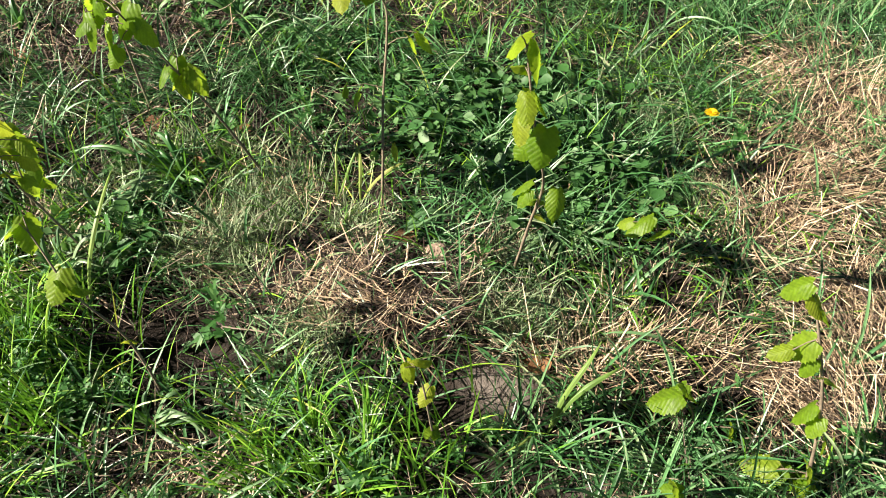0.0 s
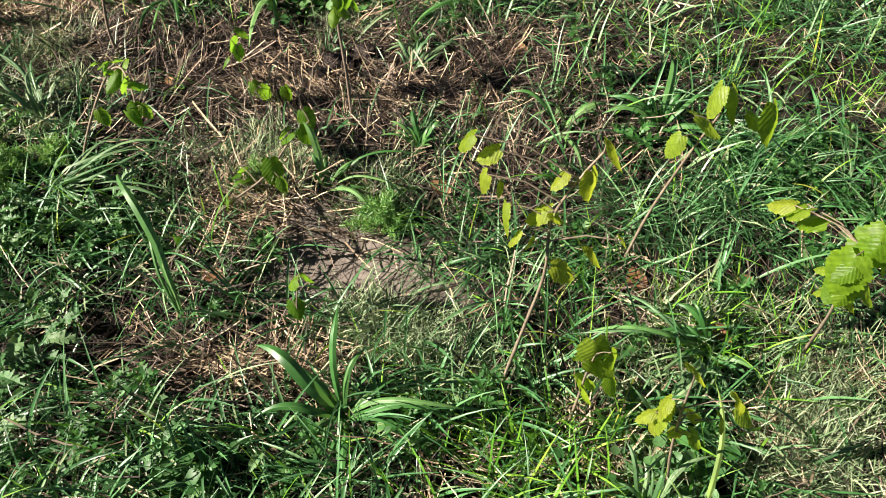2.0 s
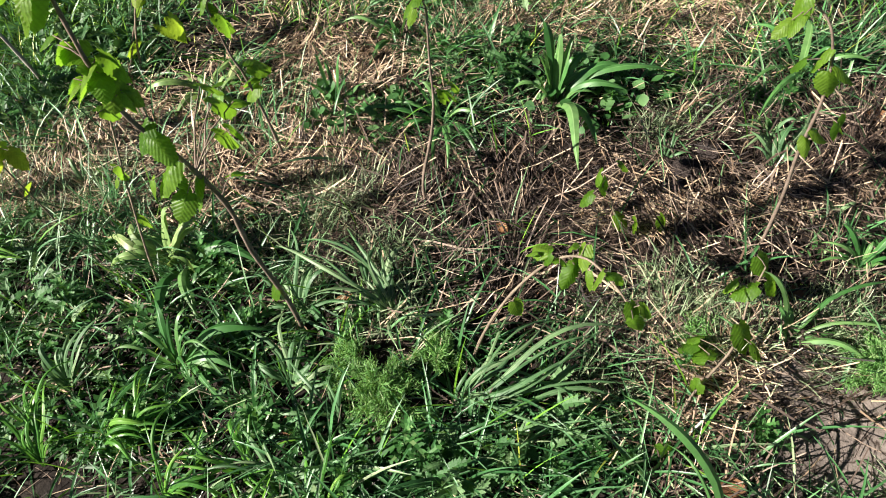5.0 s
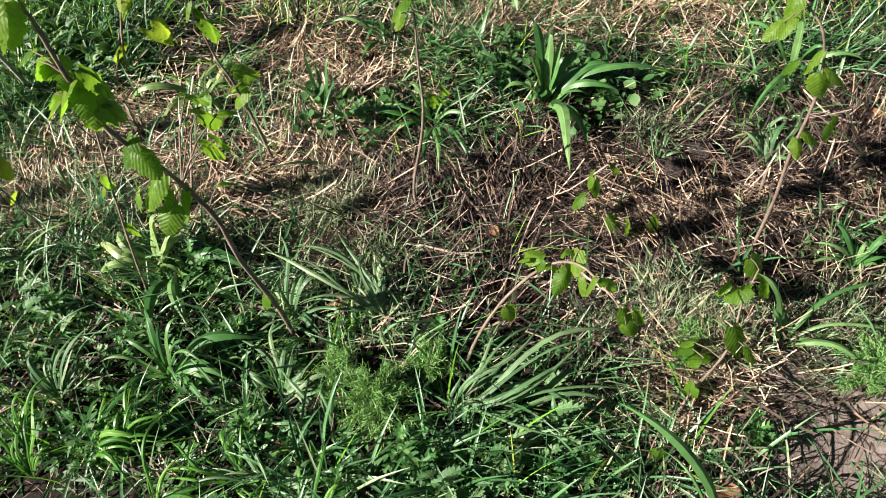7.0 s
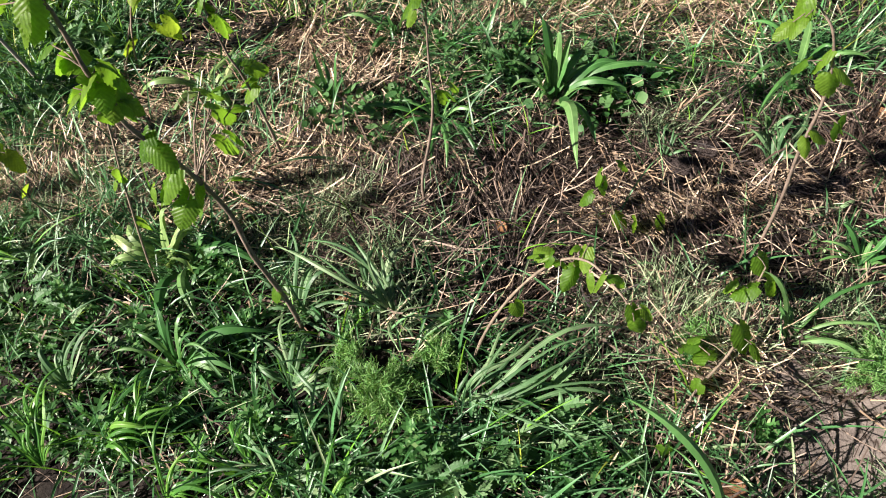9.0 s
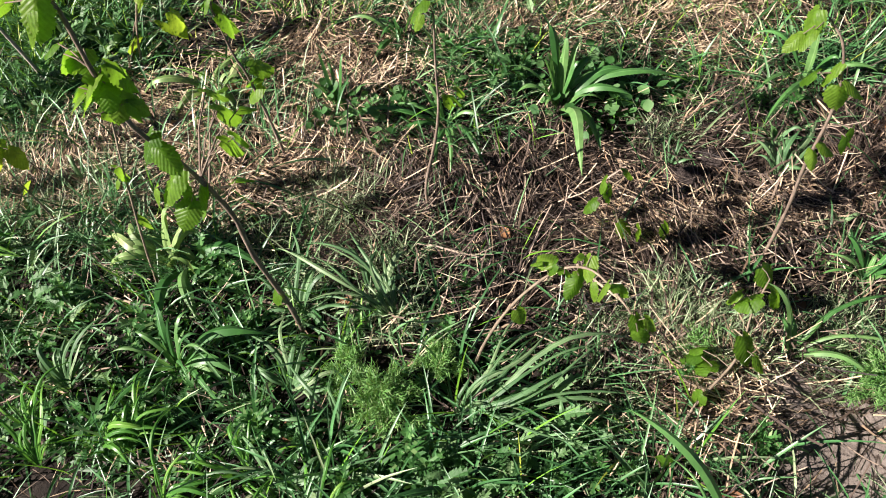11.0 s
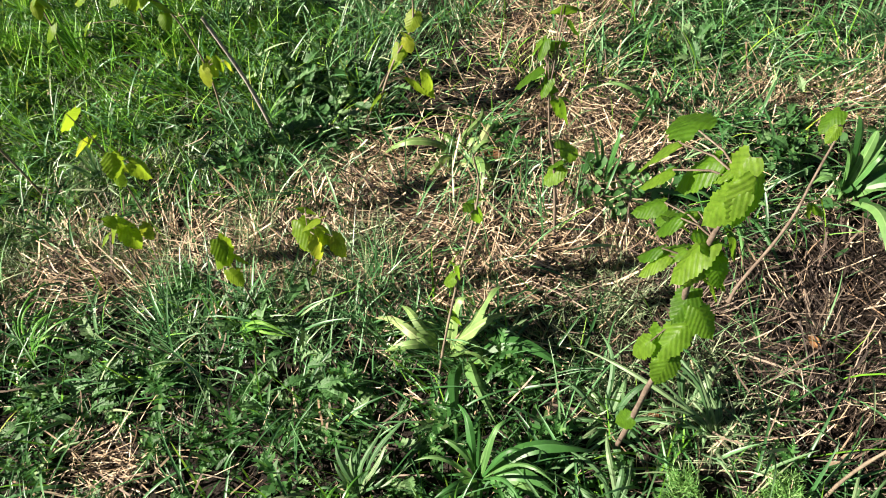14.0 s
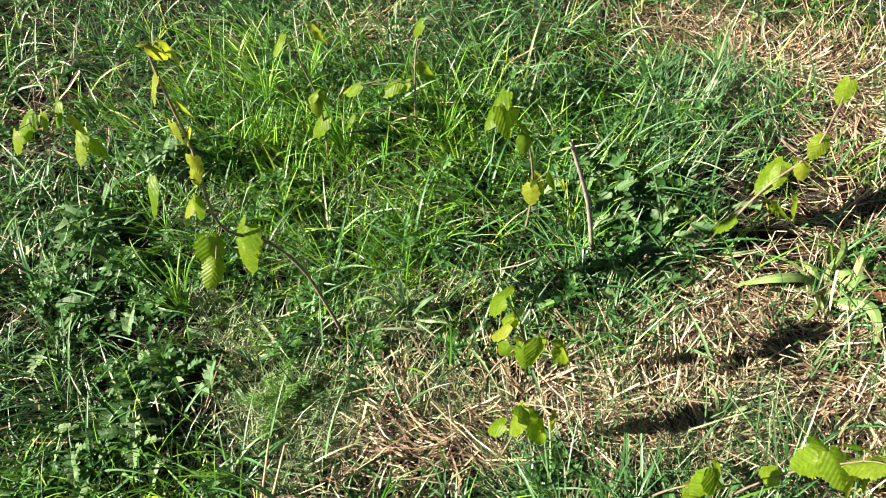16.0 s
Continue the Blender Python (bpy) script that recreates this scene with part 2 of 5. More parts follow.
SOIL_SPOTS = [
    (0.66, 1.30, 0.13, 0.12), (0.80, 1.28, 0.14, 0.09), (0.64, 1.42, 0.06, 0.05), (0.53, 1.94, 0.05, 0.035), (2.22, 0.82, 0.07, 0.04), (1.62, 0.83, 0.14, 0.085), (1.80, 0.97, 0.06, 0.04),
    (-1.8, 1.96, 0.08, 0.05), (0.34, 1.01, 0.07, 0.03),
]
CRUST_SPOTS = [(0.67, 1.31, 0.14, 0.13), (0.80, 1.28, 0.15, 0.1), (0.65, 1.42, 0.07, 0.06), (1.88, 0.90, 0.04, 0.03), (0.02, 1.78, 0.05, 0.04), (0.43, 1.85, 0.05, 0.04), (2.22, 0.82, 0.06, 0.04), (0.16, 1.89, 0.05, 0.04), (0.95, 1.8, 0.08, 0.08), (2.5, 0.6, 0.15, 0.1)]
LUSH_SPOTS = [
    (1.38, 0.72, 0.13, 0.27), (1.97, 0.65, 0.17, 0.07), (1.5, 1.25, 0.1, 0.1), (-1.71, 2.55, 0.25, 0.33), (-1.13, 2.65, 0.16, 0.22),
    (-1.87, 2.64, 0.22, 0.22), (-1.31, 2.64, 0.14, 0.16), (-2.04, 1.78, 0.12, 0.05), (-1.07, 2.54, 0.16, 0.16), (-1.6, 2.8, 0.5, 0.2), (-2.1, 1.7, 0.3, 0.12), (-1.5, 2.3, 0.2, 0.12), (1.15, 0.95, 0.1, 0.1),
]
# short bright turf
TURF_SPOTS = [
    (-1.25, 2.2, 0.2, 0.14), (-1.5, 2.0, 0.2, 0.1), (0.95, 1.0, 0.15, 0.1),     (1.5, 2.1, 0.2, 0.12), (1.75, 2.0, 0.2, 0.12),     (1.97, 1.98, 0.12, 0.1), (0.85, 2.4, 0.25, 0.08), (-1.6, 2.45, 0.3, 0.15), (-1.55, 2.1, 0.2, 0.1), (2.45, 1.05, 0.2, 0.12), (-0.56, 3.2, 0.3, 0.1), (2.5, 1.9, 0.3, 0.25), (-1.0, 2.95, 0.3, 0.2), (2.6, 1.3, 0.3, 0.2), (-0.3, 2.6, 0.25, 0.12), (0.6, 2.6, 0.5, 0.15), (1.75, 1.25, 0.2, 0.15),
]
WEED_SPOTS = [
    (0.75, 0.72, 0.22, 0.14), (0.45, 0.85, 0.15, 0.12),     (-0.81, 1.63, 0.19, 0.19), (0.05, 1.28, 0.21, 0.07), (-0.41, 1.37, 0.21, 0.1), (0.14, 2.3, 0.13, 0.13), (-0.14, 1.08, 0.22, 0.23),
    (-0.98, 2.43, 0.17, 0.19), (2.24, 1.45, 0.15, 0.16), (0.61, 0.8, 0.13, 0.12), (-2.11, 2.12, 0.19, 0.23), (1.34, 1.02, 0.12, 0.07),
    (2.06, 1.59, 0.17, 0.18), (-1.38, 1.66, 0.22, 0.12), (0.12, 2.8, 0.19, 0.17), (0.14, 2.3, 0.16, 0.1), (-1.06, 2.5, 0.2, 0.25), (-2.06, 2.3, 0.25, 0.3), (-2.0, 1.9, 0.2, 0.12), (0.86, 0.65, 0.15, 0.15), (-0.8, 1.6, 0.25, 0.2), (-0.55, 1.5, 0.35, 0.16), (-0.1, 1.5, 0.2, 0.08), (1.6, 1.75, 0.25, 0.1),
]
# round-leaved creepers
ROUND_SPOTS = [(2.24, 1.45, 0.14, 0.14), (2.06, 1.62, 0.13, 0.13), (0.36, 2.2, 0.12, 0.08), (0.6, 0.8, 0.06, 0.05), (-0.22, 2.14, 0.08, 0.05), (1.36, 1.0, 0.1, 0.06), (-1.0, 2.42, 0.1, 0.1), (2.3, 1.4, 0.16, 0.14), (2.15, 1.62, 0.16, 0.12), (1.95, 1.5, 0.1, 0.1)]
# middles of pale fine tufts
PALE_SPOTS = [
    (0.54, 1.53), (0.46, 1.64), (0.78, 1.52), (0.5, 2.07), (2.23, 0.96), (1.66, 1.03), (1.87, 0.85), (0.81, 1.16), (0.49, 1.51), (1.64, 1.2), (0.95, 1.12), (-1.65, 1.95), (-1.55, 1.88), (-1.59, 1.98), (-1.44, 2.18), (-0.81, 1.98), (-0.08, 1.59), (0.3, 1.4), (-0.87, 1.87), (-0.28, 1.95), (-1.02, 2.0), (0.73, 1.49), (1.88, 1.14), (2.41, 1.56), (-1.5, 2.2), (-1.45, 2.12), (-1.35, 1.98), (-1.7, 1.9), (-1.75, 2.0), (-1.2, 1.92), (0.73, 1.55), (1.63, 1.09), (1.36, 1.2), (1.55, 1.33), (1.57, 1.01), (1.4, 1.3), (2.17, 0.99), (2.6, 1.4), (2.5, 1.65), (2.2, 1.15), (-1.3, 2.25), (-1.75, 2.1), (-1.7, 2.3), (-1.85, 2.15), (-1.6, 2.45), (-1.9, 2.4), (1.35, 0.95), (1.25, 1.1),
]
PALE_SPOTS += [(2.24, 0.97), (2.28, 1), (-0.38, 1.81), (-0.26, 1.84), (-0.19, 1.9), (-0.27, 1.66), (-0.1, 1.72), (0.44, 1.54), (0.34, 1.56), (0.53, 1.51), (-0.77, 1.99), (-0.93, 1.88), (-1.66, 1.94), (-1.53, 1.9), (-1.44, 1.99), (-1.6, 1.81), (-1.3, 1.96), (-1.06, 2.05)]
PALE_SPOTS += [(1.6, 1.17), (1.69, 1.13), (1.6, 1.05), (1.71, 1.26), (0.86, 1.18), (0.93, 1.16), (0.8, 1.18), (1.01, 1.13)]
CUSHION_SPOTS = [(-0.09, 1.43, 0.09, 0.08), (0.78, 1.43, 0.07, 0.06), (-1.64, 1.95, 0.07, 0.06)] + [(px, py, 0.055, 0.05) for px, py in PALE_SPOTS]
# thin, gappy growth
THIN_SPOTS = [(0.15, 2.15, 0.2, 0.2), (0.35, 1.95, 0.6, 0.25), (-0.7, 1.55, 0.45, 0.18), (-0.2, 1.45, 0.5, 0.16), (0.85, 2.0, 0.35, 0.25), (1.2, 2.15, 0.35, 0.15), (1.9, 1.95, 0.35, 0.25)]
# growth with no dead stalks in it
GREEN_SPOTS = [(0.15, 2.2, 0.13, 0.14), (-0.6, 1.36, 0.5, 0.26), (-0.7, 1.6, 0.3, 0.12), (-0.1, 1.1, 0.35, 0.22), (1.5, 1.85, 0.4, 0.28), (2.15, 1.55, 0.3, 0.22), (-2.0, 2.2, 0.3, 0.4), (0.75, 0.7, 0.3, 0.2)]
# mounds and hollows: x, y, half-width, height
HUMPS = [(2.0, 0.96, 0.2, 0.075), (1.62, 0.82, 0.12, -0.06), (-1.8, 1.96, 0.09, -0.035), (0.55, 1.43, 0.11, 0.025), (0.7, 1.28, 0.16, -0.03), (-0.62, 2.06, 0.2, 0.02), (0.35, 1.0, 0.08, -0.03)]


def ground_z(x, y):
    x, y = np.asarray(x, float), np.asarray(y, float)
    z = 0.036 * (vnoise(x, y, 0.45, 1) - 0.5) + 0.018 * (vnoise(x + 0.3 * y, y - 0.3 * x, 0.14, 2) - 0.5) + 0.007 * (vnoise(x, y, 0.045, 3) - 0.5)
    for hx, hy, r, h in HUMPS:
        z = z + h * np.exp(-((x - hx) ** 2 + (y - hy) ** 2) / r ** 2)
    return z


def mesh_of(name, co, quads, material, smooth=True):
    me = bpy.data.meshes.new(name)
    co, quads = np.asarray(co, np.float32).reshape(-1, 3), np.asarray(quads, np.int32).reshape(-1, 4)
    me.vertices.add(len(co))
    me.vertices.foreach_set("co", co.ravel())
    me.loops.add(quads.size)
    me.loops.foreach_set("vertex_index", quads.ravel())
    me.polygons.add(len(quads))
    me.polygons.foreach_set("loop_start", np.arange(0, quads.size, 4, dtype=np.int32))
    me.polygons.foreach_set("use_smooth", np.full(len(quads), smooth))
    me.update(calc_edges=True)
    me.materials.append(material)
    return me


def build_ground():
    xs = np.r_[-300, -60, -12, -6, np.arange(-3.6, 3.9, 0.02), 6, 12, 60, 300]
    ys = np.r_[-300, -60, -12, -4, -1, np.arange(0.0, 4.7, 0.02), 7, 14, 60, 300]
    gx, gy = np.meshgrid(xs, ys)
    gz = ground_z(gx, gy)
    w = len(xs)
    i = np.arange(len(ys) - 1)[:, None] * w + np.arange(w - 1)[None]
    q = np.stack([i, i + 1, i + w + 1, i + w], -1)
    me = mesh_of("ground", np.stack([gx, gy, gz], -1), q, M_SOIL)
    dry = me.attributes.new("dry", "FLOAT", "POINT")
    near = np.clip(1.5 * cover(gx, gy, CRUST_SPOTS) - 0.25 + 0.5 * (vnoise(gx, gy, 0.06, 12) - 0.5), 0, 1)
    dry.data.foreach_set("value", near.ravel().astype(np.float32))
    off = gy - 0.4 - (2.2 - gx) * 0.36
    out = np.maximum(np.maximum(-0.5 - off, off - 2.3), np.maximum(-2.9 - gx, gx - 3.6)) + 0.25 * (vnoise(gx, gy, 0.2, 21) - 0.5)
    turf = me.attributes.new("turf", "FLOAT", "POINT")
    turf.data.foreach_set("value", np.clip(out / 0.4 + 0.8, 0, 1).ravel().astype(np.float32))
    ob = new("ground", me)
    return tagged(ob, "bare brown earth under grass and straw", "ground", kind="structure")


build_ground()

# ---- ground cover ----
RNG = np.random.default_rng(5)


def band(n, wide=False):
    """Scattered places over the strip of ground along the walk."""
    x = RNG.uniform(-2.9, 3.6, n)
    y = 0.40 + (2.2 - x) * 0.36 + RNG.uniform(-0.5, 2.3, n)
    if wide:
        x, y = RNG.uniform(-8, 8, n), RNG.uniform(-4, 10, n)
        far = ~((np.abs(x - 0.35) < 3.2) & (y - 0.4 - (2.2 - x) * 0.36 > -0.45) & (y - 0.4 - (2.2 - x) * 0.36 < 2.25))
        x, y = x[far], y[far]
    return x, y


def blades(name, x, y, length, width, az, lean, curl, segs, material, lift=0.0, shape="blade", fold=0.0, wob=0.15):
    """Many strips, each bending over as it rises: lean is the first angle from upright, curl what is added along it."""
    n = len(x)
    z = ground_z(x, y) + lift
    s = np.linspace(0, 1, segs + 1)
    bend = lean[:, None] + curl[:, None] * s[None] ** 1.2
    head = az[:, None] + wob * np.cumsum(RNG.normal(0, 1, (n, segs + 1)), 1) / max(segs, 1)
    step = (length / segs)[:, None]
    dx, dy, dz = np.sin(bend) * np.cos(head) * step, np.sin(bend) * np.sin(head) * step, np.cos(bend) * step
    px = x[:, None] + np.cumsum(dx, 1) - dx[:, :1]
    py = y[:, None] + np.cumsum(dy, 1) - dy[:, :1]
    pz = z[:, None] + np.cumsum(dz, 1) - dz[:, :1]
    floor = ground_z(px, py) + 0.002 + np.asarray(lift).reshape(-1, 1) * 0.6
    pz = np.maximum(pz, floor)
    if shape == "blade":
        w = np.clip(0.75 + 0.6 * s - 1.28 * s ** 2.2, 0.05, None)
    elif shape == "leaf":
        w = np.clip(np.sin(np.pi * np.clip(s, 0.03, 0.97)) ** 0.8, 0.08, None)
    else:
        w = np.full(segs + 1, 1.0)
    half = 0.5 * width[:, None] * w[None]
    tilt = RNG.normal(0, 0.5, n)[:, None]
    sx, sy, sz = -np.sin(head) * np.cos(tilt), np.cos(head) * np.cos(tilt), np.sin(tilt) + 0 * head
    a = np.stack([px - sx * half, py - sy * half, pz - sz * half], -1)
    b = np.stack([px + sx * half, py + sy * half, pz + sz * half], -1)
    if fold:
        c = np.stack([px, py, pz - fold * half], -1)
        rows = np.stack([a, c, b], 2)
        k = 3
    else:
        rows = np.stack([a, b], 2)
        k = 2
    base = (np.arange(n) * (segs + 1) * k)[:, None, None] + (np.arange(segs) * k)[None, :, None] + np.arange(k - 1)[None, None]
    quads = np.stack([base, base + 1, base + k + 1, base + k], -1)
    return new(name, mesh_of(name, rows, quads, material))


def tufts(n, per, spread):
    """Places gathered in tufts, with the way outwards from each tuft's middle."""
    cx, cy = band(n // per + 1)
    x, y = np.repeat(cx, per)[:n], np.repeat(cy, per)[:n]
    az = RNG.uniform(0, 2 * np.pi, n)
    r = np.abs(RNG.normal(0, spread, n))
    return x + r * np.cos(az), y + r * np.sin(az), az


def keep(mask, *arrays):
    return [a[mask] for a in arrays]


def grow_grass():
    x, y, az = tufts(150000, 9, 0.017)
    green = (1 - 0.75 * cover(x, y, THIN_SPOTS)) * (1 - 0.7 * cover(x, y, ROUND_SPOTS)) * np.clip(3.2 * (0.6 * vnoise(x, y, 0.17, 4) + 0.4 * vnoise(x, y, 0.07, 17)) - 0.95, 0.05, 1.25)
    p = green * (1 - 0.85 * cover(x, y, CUSHION_SPOTS)) * (1 - 0.87 * cover(x, y, STRAW_SPOTS)) * (1 - 0.3 * cover(x, y, WEED_SPOTS)) * (1 - 0.82 * cover(x, y, LITTER_SPOTS)) * (1 - 0.99 * cover(x, y, SOIL_SPOTS)) * (1 - 0.5 * cover(x, y, LUSH_SPOTS))
    x, y, az = keep(RNG.random(len(x)) < p, x, y, az)
    n = len(x)
    drift = 2.2 * vnoise(x, y, 0.5, 6) * np.pi
    az = np.where(RNG.random(n) < 0.5, az, drift + RNG.normal(0, 0.5, n))
    tall = 0.55 + 0.95 * vnoise(x, y, 0.17, 4)
    ob = blades("short_grass", x, y, tall * RNG.uniform(0.04, 0.14, n), RNG.uniform(0.002, 0.005, n), az, RNG.uniform(0.3, 1.25, n), RNG.uniform(0.2, 1.3, n), 3, M_GRASS)
    tagged(ob, "short bent blue-green meadow grass", "grass", kind="stuff")

    x, y, az = tufts(230000, 14, 0.022)
    p = np.clip(0.55 * cover(x, y, LUSH_SPOTS) * np.clip(2.2 * vnoise(x, y, 0.09, 23) - 0.25, 0.12, 1.2) + 0.025 * (1 - cover(x, y, STRAW_SPOTS)) * (1 - cover(x, y, LITTER_SPOTS)), 0, 1) * (1 - 0.99 * cover(x, y, SOIL_SPOTS)) * (1 - 0.85 * cover(x, y, CUSHION_SPOTS))
    x, y, az = keep(RNG.random(len(x)) < p, x, y, az)
    n = len(x)
    az = np.where(RNG.random(n) < 0.6, az, 2.6 + 1.6 * vnoise(x, y, 0.4, 16) + RNG.normal(0, 0.4, n))
    ob = blades("long_grass", x, y, (0.6 + 0.6 * vnoise(x, y, 0.13, 24)) * RNG.uniform(0.05, 0.19, n), RNG.uniform(0.002, 0.0055, n), az, RNG.uniform(0.05, 0.8, n), RNG.uniform(0.1, 1.4, n), 5, M_LUSH)
    tagged(ob, "fresh bright green upright grass", "grass", kind="stuff")

    x, y, az = tufts(85000, 10, 0.02)
    x, y, az = keep(RNG.random(len(x)) < 0.5 * cover(x, y, TURF_SPOTS), x, y, az)
    n = len(x)
    ob = blades("short_turf", x, y, RNG.uniform(0.03, 0.09, n), RNG.uniform(0.0018, 0.004, n), az, RNG.uniform(0.15, 1.0, n), RNG.uniform(0.1, 1.1, n), 4, M_LUSH)
    tagged(ob, "short fresh green turf", "grass", kind="stuff")

    x, y, az = tufts(34000, 7, 0.010)
    p = (1 - 0.85 * cover(x, y, STRAW_SPOTS)) * (1 - 0.93 * cover(x, y, LITTER_SPOTS)) * (1 - cover(x, y, SOIL_SPOTS)) * (1 - 0.9 * cover(x, y, CUSHION_SPOTS)) * (1 - 0.5 * cover(x, y, THIN_SPOTS)) * np.clip(0.2 + 0.4 * (vnoise(x, y, 0.3, 14) > 0.45) + 0.6 * cover(x, y, WEED_SPOTS), 0, 1)
    x, y, az = keep(RNG.random(len(x)) < p, x, y, az)
    n = len(x)
    flow = np.repeat(RNG.normal(0, 0.9, n // 7 + 1), 7)[:n]
    ob = blades("broad_grass", x, y, RNG.uniform(0.07, 0.2, n), RNG.uniform(0.0035, 0.0085, n), az + flow * 0.3, RNG.uniform(0.15, 0.95, n), RNG.uniform(0.5, 1.5, n), 6, M_GRASS, fold=0.5)
    tagged(ob, "tufts of broad bluish grass blades bending over", "grass", kind="stuff")

    x, y = band(42000, wide=True)
    n = len(x)
    ob = blades("outer_grass", x, y, RNG.uniform(0.08, 0.22, n), RNG.uniform(0.006, 0.012, n), RNG.uniform(0, 6.28, n), RNG.uniform(0.2, 1.2, n), RNG.uniform(0.2, 1.2, n), 3, M_GRASS)
    tagged(ob, "rough green grass round the plot", "grass", kind="stuff")


def grow_pale_tufts():
    mid = np.repeat(np.array(PALE_SPOTS), 290, 0)
    n = len(mid)
    x, y = mid[:, 0] + RNG.normal(0, 0.04, n), mid[:, 1] + RNG.normal(0, 0.035, n)
    sub = np.round(x / 0.022) * 0.022, np.round(y / 0.022) * 0.022
    az = np.arctan2(y - sub[1], x - sub[0]) + RNG.normal(0, 0.6, n)
    ob = blades("pale_tufts", x, y, RNG.uniform(0.025, 0.09, n), RNG.uniform(0.0018, 0.0038, n), az, RNG.uniform(0.2, 1.15, n), RNG.uniform(0.0, 1.0, n), 3, M_PALE)
    tagged(ob, "pale grey-green tufts of fine grass", "grass", kind="stuff")


def strew_straw():
    for name, base, mat, wide, text in (
            ("straw", 0.035, M_STRAW, 0.85, "dry tan grass straw lying on earth"),
            ("old_litter", 0.11, M_LITTER, 0.85, "dark grey-brown grass litter matted on earth")):
        x, y = band(300000)
        pale, brown = cover(x, y, STRAW_SPOTS), cover(x, y, LITTER_SPOTS)
        here = 0.95 * pale + 0.05 * brown if name == "straw" else 0.6 * brown + 0.25 * pale
        p = np.clip(0.4 * base + 1.2 * base * vnoise(x, y, 0.3, 8) + here * np.clip(0.45 + 1.1 * vnoise(x, y, 0.08, 25), 0, 1.2), 0, 1)
        p = p * (1 - 0.95 * cover(x, y, SOIL_SPOTS)) * (1 - 0.6 * cover(x, y, LUSH_SPOTS)) * (1 - 0.45 * cover(x, y, GREEN_SPOTS))
        x, y = keep(RNG.random(len(x)) < p, x, y)
        n = len(x)
        az = np.where(RNG.random(n) < 0.5, RNG.uniform(0, 6.28, n), 3.3 * vnoise(x, y, 0.35, 9) * np.pi + RNG.normal(0, 0.3, n))
        long = RNG.uniform(0.02, 0.09, n) + 0.09 * RNG.random(n) ** 4
        fine = np.where(x > 1.4, 0.68, 1.0)
        ob = blades(name, x, y, long, fine * wide * RNG.uniform(0.0011, 0.0032, n) * (1 + 0.7 * (RNG.random(n) < 0.15)), az, RNG.uniform(1.15, 1.62, n), RNG.normal(0, 0.3, n), 3, mat, lift=RNG.uniform(0, 0.022, n), shape="stalk", wob=0.45)
        tagged(ob, text, "straw", kind="stuff")


def grow_weeds():
    x, y, az = tufts(26000, 7, 0.02)
    p = np.clip(cover(x, y, WEED_SPOTS) * 0.9 + 0.06, 0, 1) * (1 - 0.9 * cover(x, y, STRAW_SPOTS)) * (1 - 0.99 * cover(x, y, SOIL_SPOTS)) * (1 - 0.85 * cover(x, y, CUSHION_SPOTS))
    x, y, az = keep(RNG.random(len(x)) < p, x, y, az)
    n = len(x)
    ob = blades("low_weeds", x, y, RNG.uniform(0.015, 0.045, n), RNG.uniform(0.005, 0.013, n), az, RNG.uniform(0.4, 1.3, n), RNG.uniform(0.0, 0.8, n), 4, M_WEED, lift=RNG.uniform(0.0, 0.018, n), shape="leaf", fold=0.3)
    tagged(ob, "small dark green leaves of low weeds", "weeds", kind="stuff")


def grow_round_leaves():
    x, y = band(90000)
    x, y = keep(RNG.random(len(x)) < 0.8 * cover(x, y, ROUND_SPOTS), x, y)
    n = len(x)
    size = RNG.uniform(0.016, 0.036, n)
    ob = blades("round_leaved_weeds", x, y, size, 0.9 * size, RNG.uniform(0, 6.28, n), RNG.uniform(0.9, 1.4, n), RNG.uniform(0.0, 0.5, n), 5, M_CREEPER, lift=RNG.uniform(0.012, 0.065, n), shape="leaf", fold=0.25)
    tagged(ob, "round green leaves of low creeping weeds", "weeds", kind="stuff")


def lobed_leaf(r, size, base, az, rise):
    """Corners and quads of one jagged leaf that rises from its base and nods over."""
    co, quads = [], []
    d, side = Vector((math.cos(az), math.sin(az), 0)), Vector((-math.sin(az), math.cos(az), 0))

    def at(t, u):
        return Vector(base) + d * (size * t * math.cos(rise)) + Vector((0, 0, size * (t * math.sin(rise) - 0.55 * t * t + 0.35 * abs(u)))) + side * (size * u)

    for j in range(4):
        t0, t1 = j / 4, (j + 1) / 4
        w0, w1 = (0.05 * (1 - 0.5 * t) + 0.012 for t in (t0, t1))
        k = len(co)
        co += [at(t0, -w0), at(t0, w0), at(t1, w1), at(t1, -w1)]
        quads.append((k, k + 1, k + 2, k + 3))
        for sign in (-1, 1):
            reach = sign * r.uniform(0.15, 0.26) * math.sin(math.pi * (0.2 + 0.7 * (t0 + 0.12)))
            k = len(co)
            co += [at(t0 + 0.02, sign * w0), at(t0 + 0.1, reach * 0.75), at(t0 + 0.26, reach), at(t0 + 0.2, sign * w1)]
            quads.append((k, k + 1, k + 2, k + 3))
    k = len(co)
    co += [at(0.96, -0.03), at(0.96, 0.03), at(1.14, 0.008), at(1.14, -0.008)]
    quads.append((k, k + 1, k + 2, k + 3))
    return co, quads


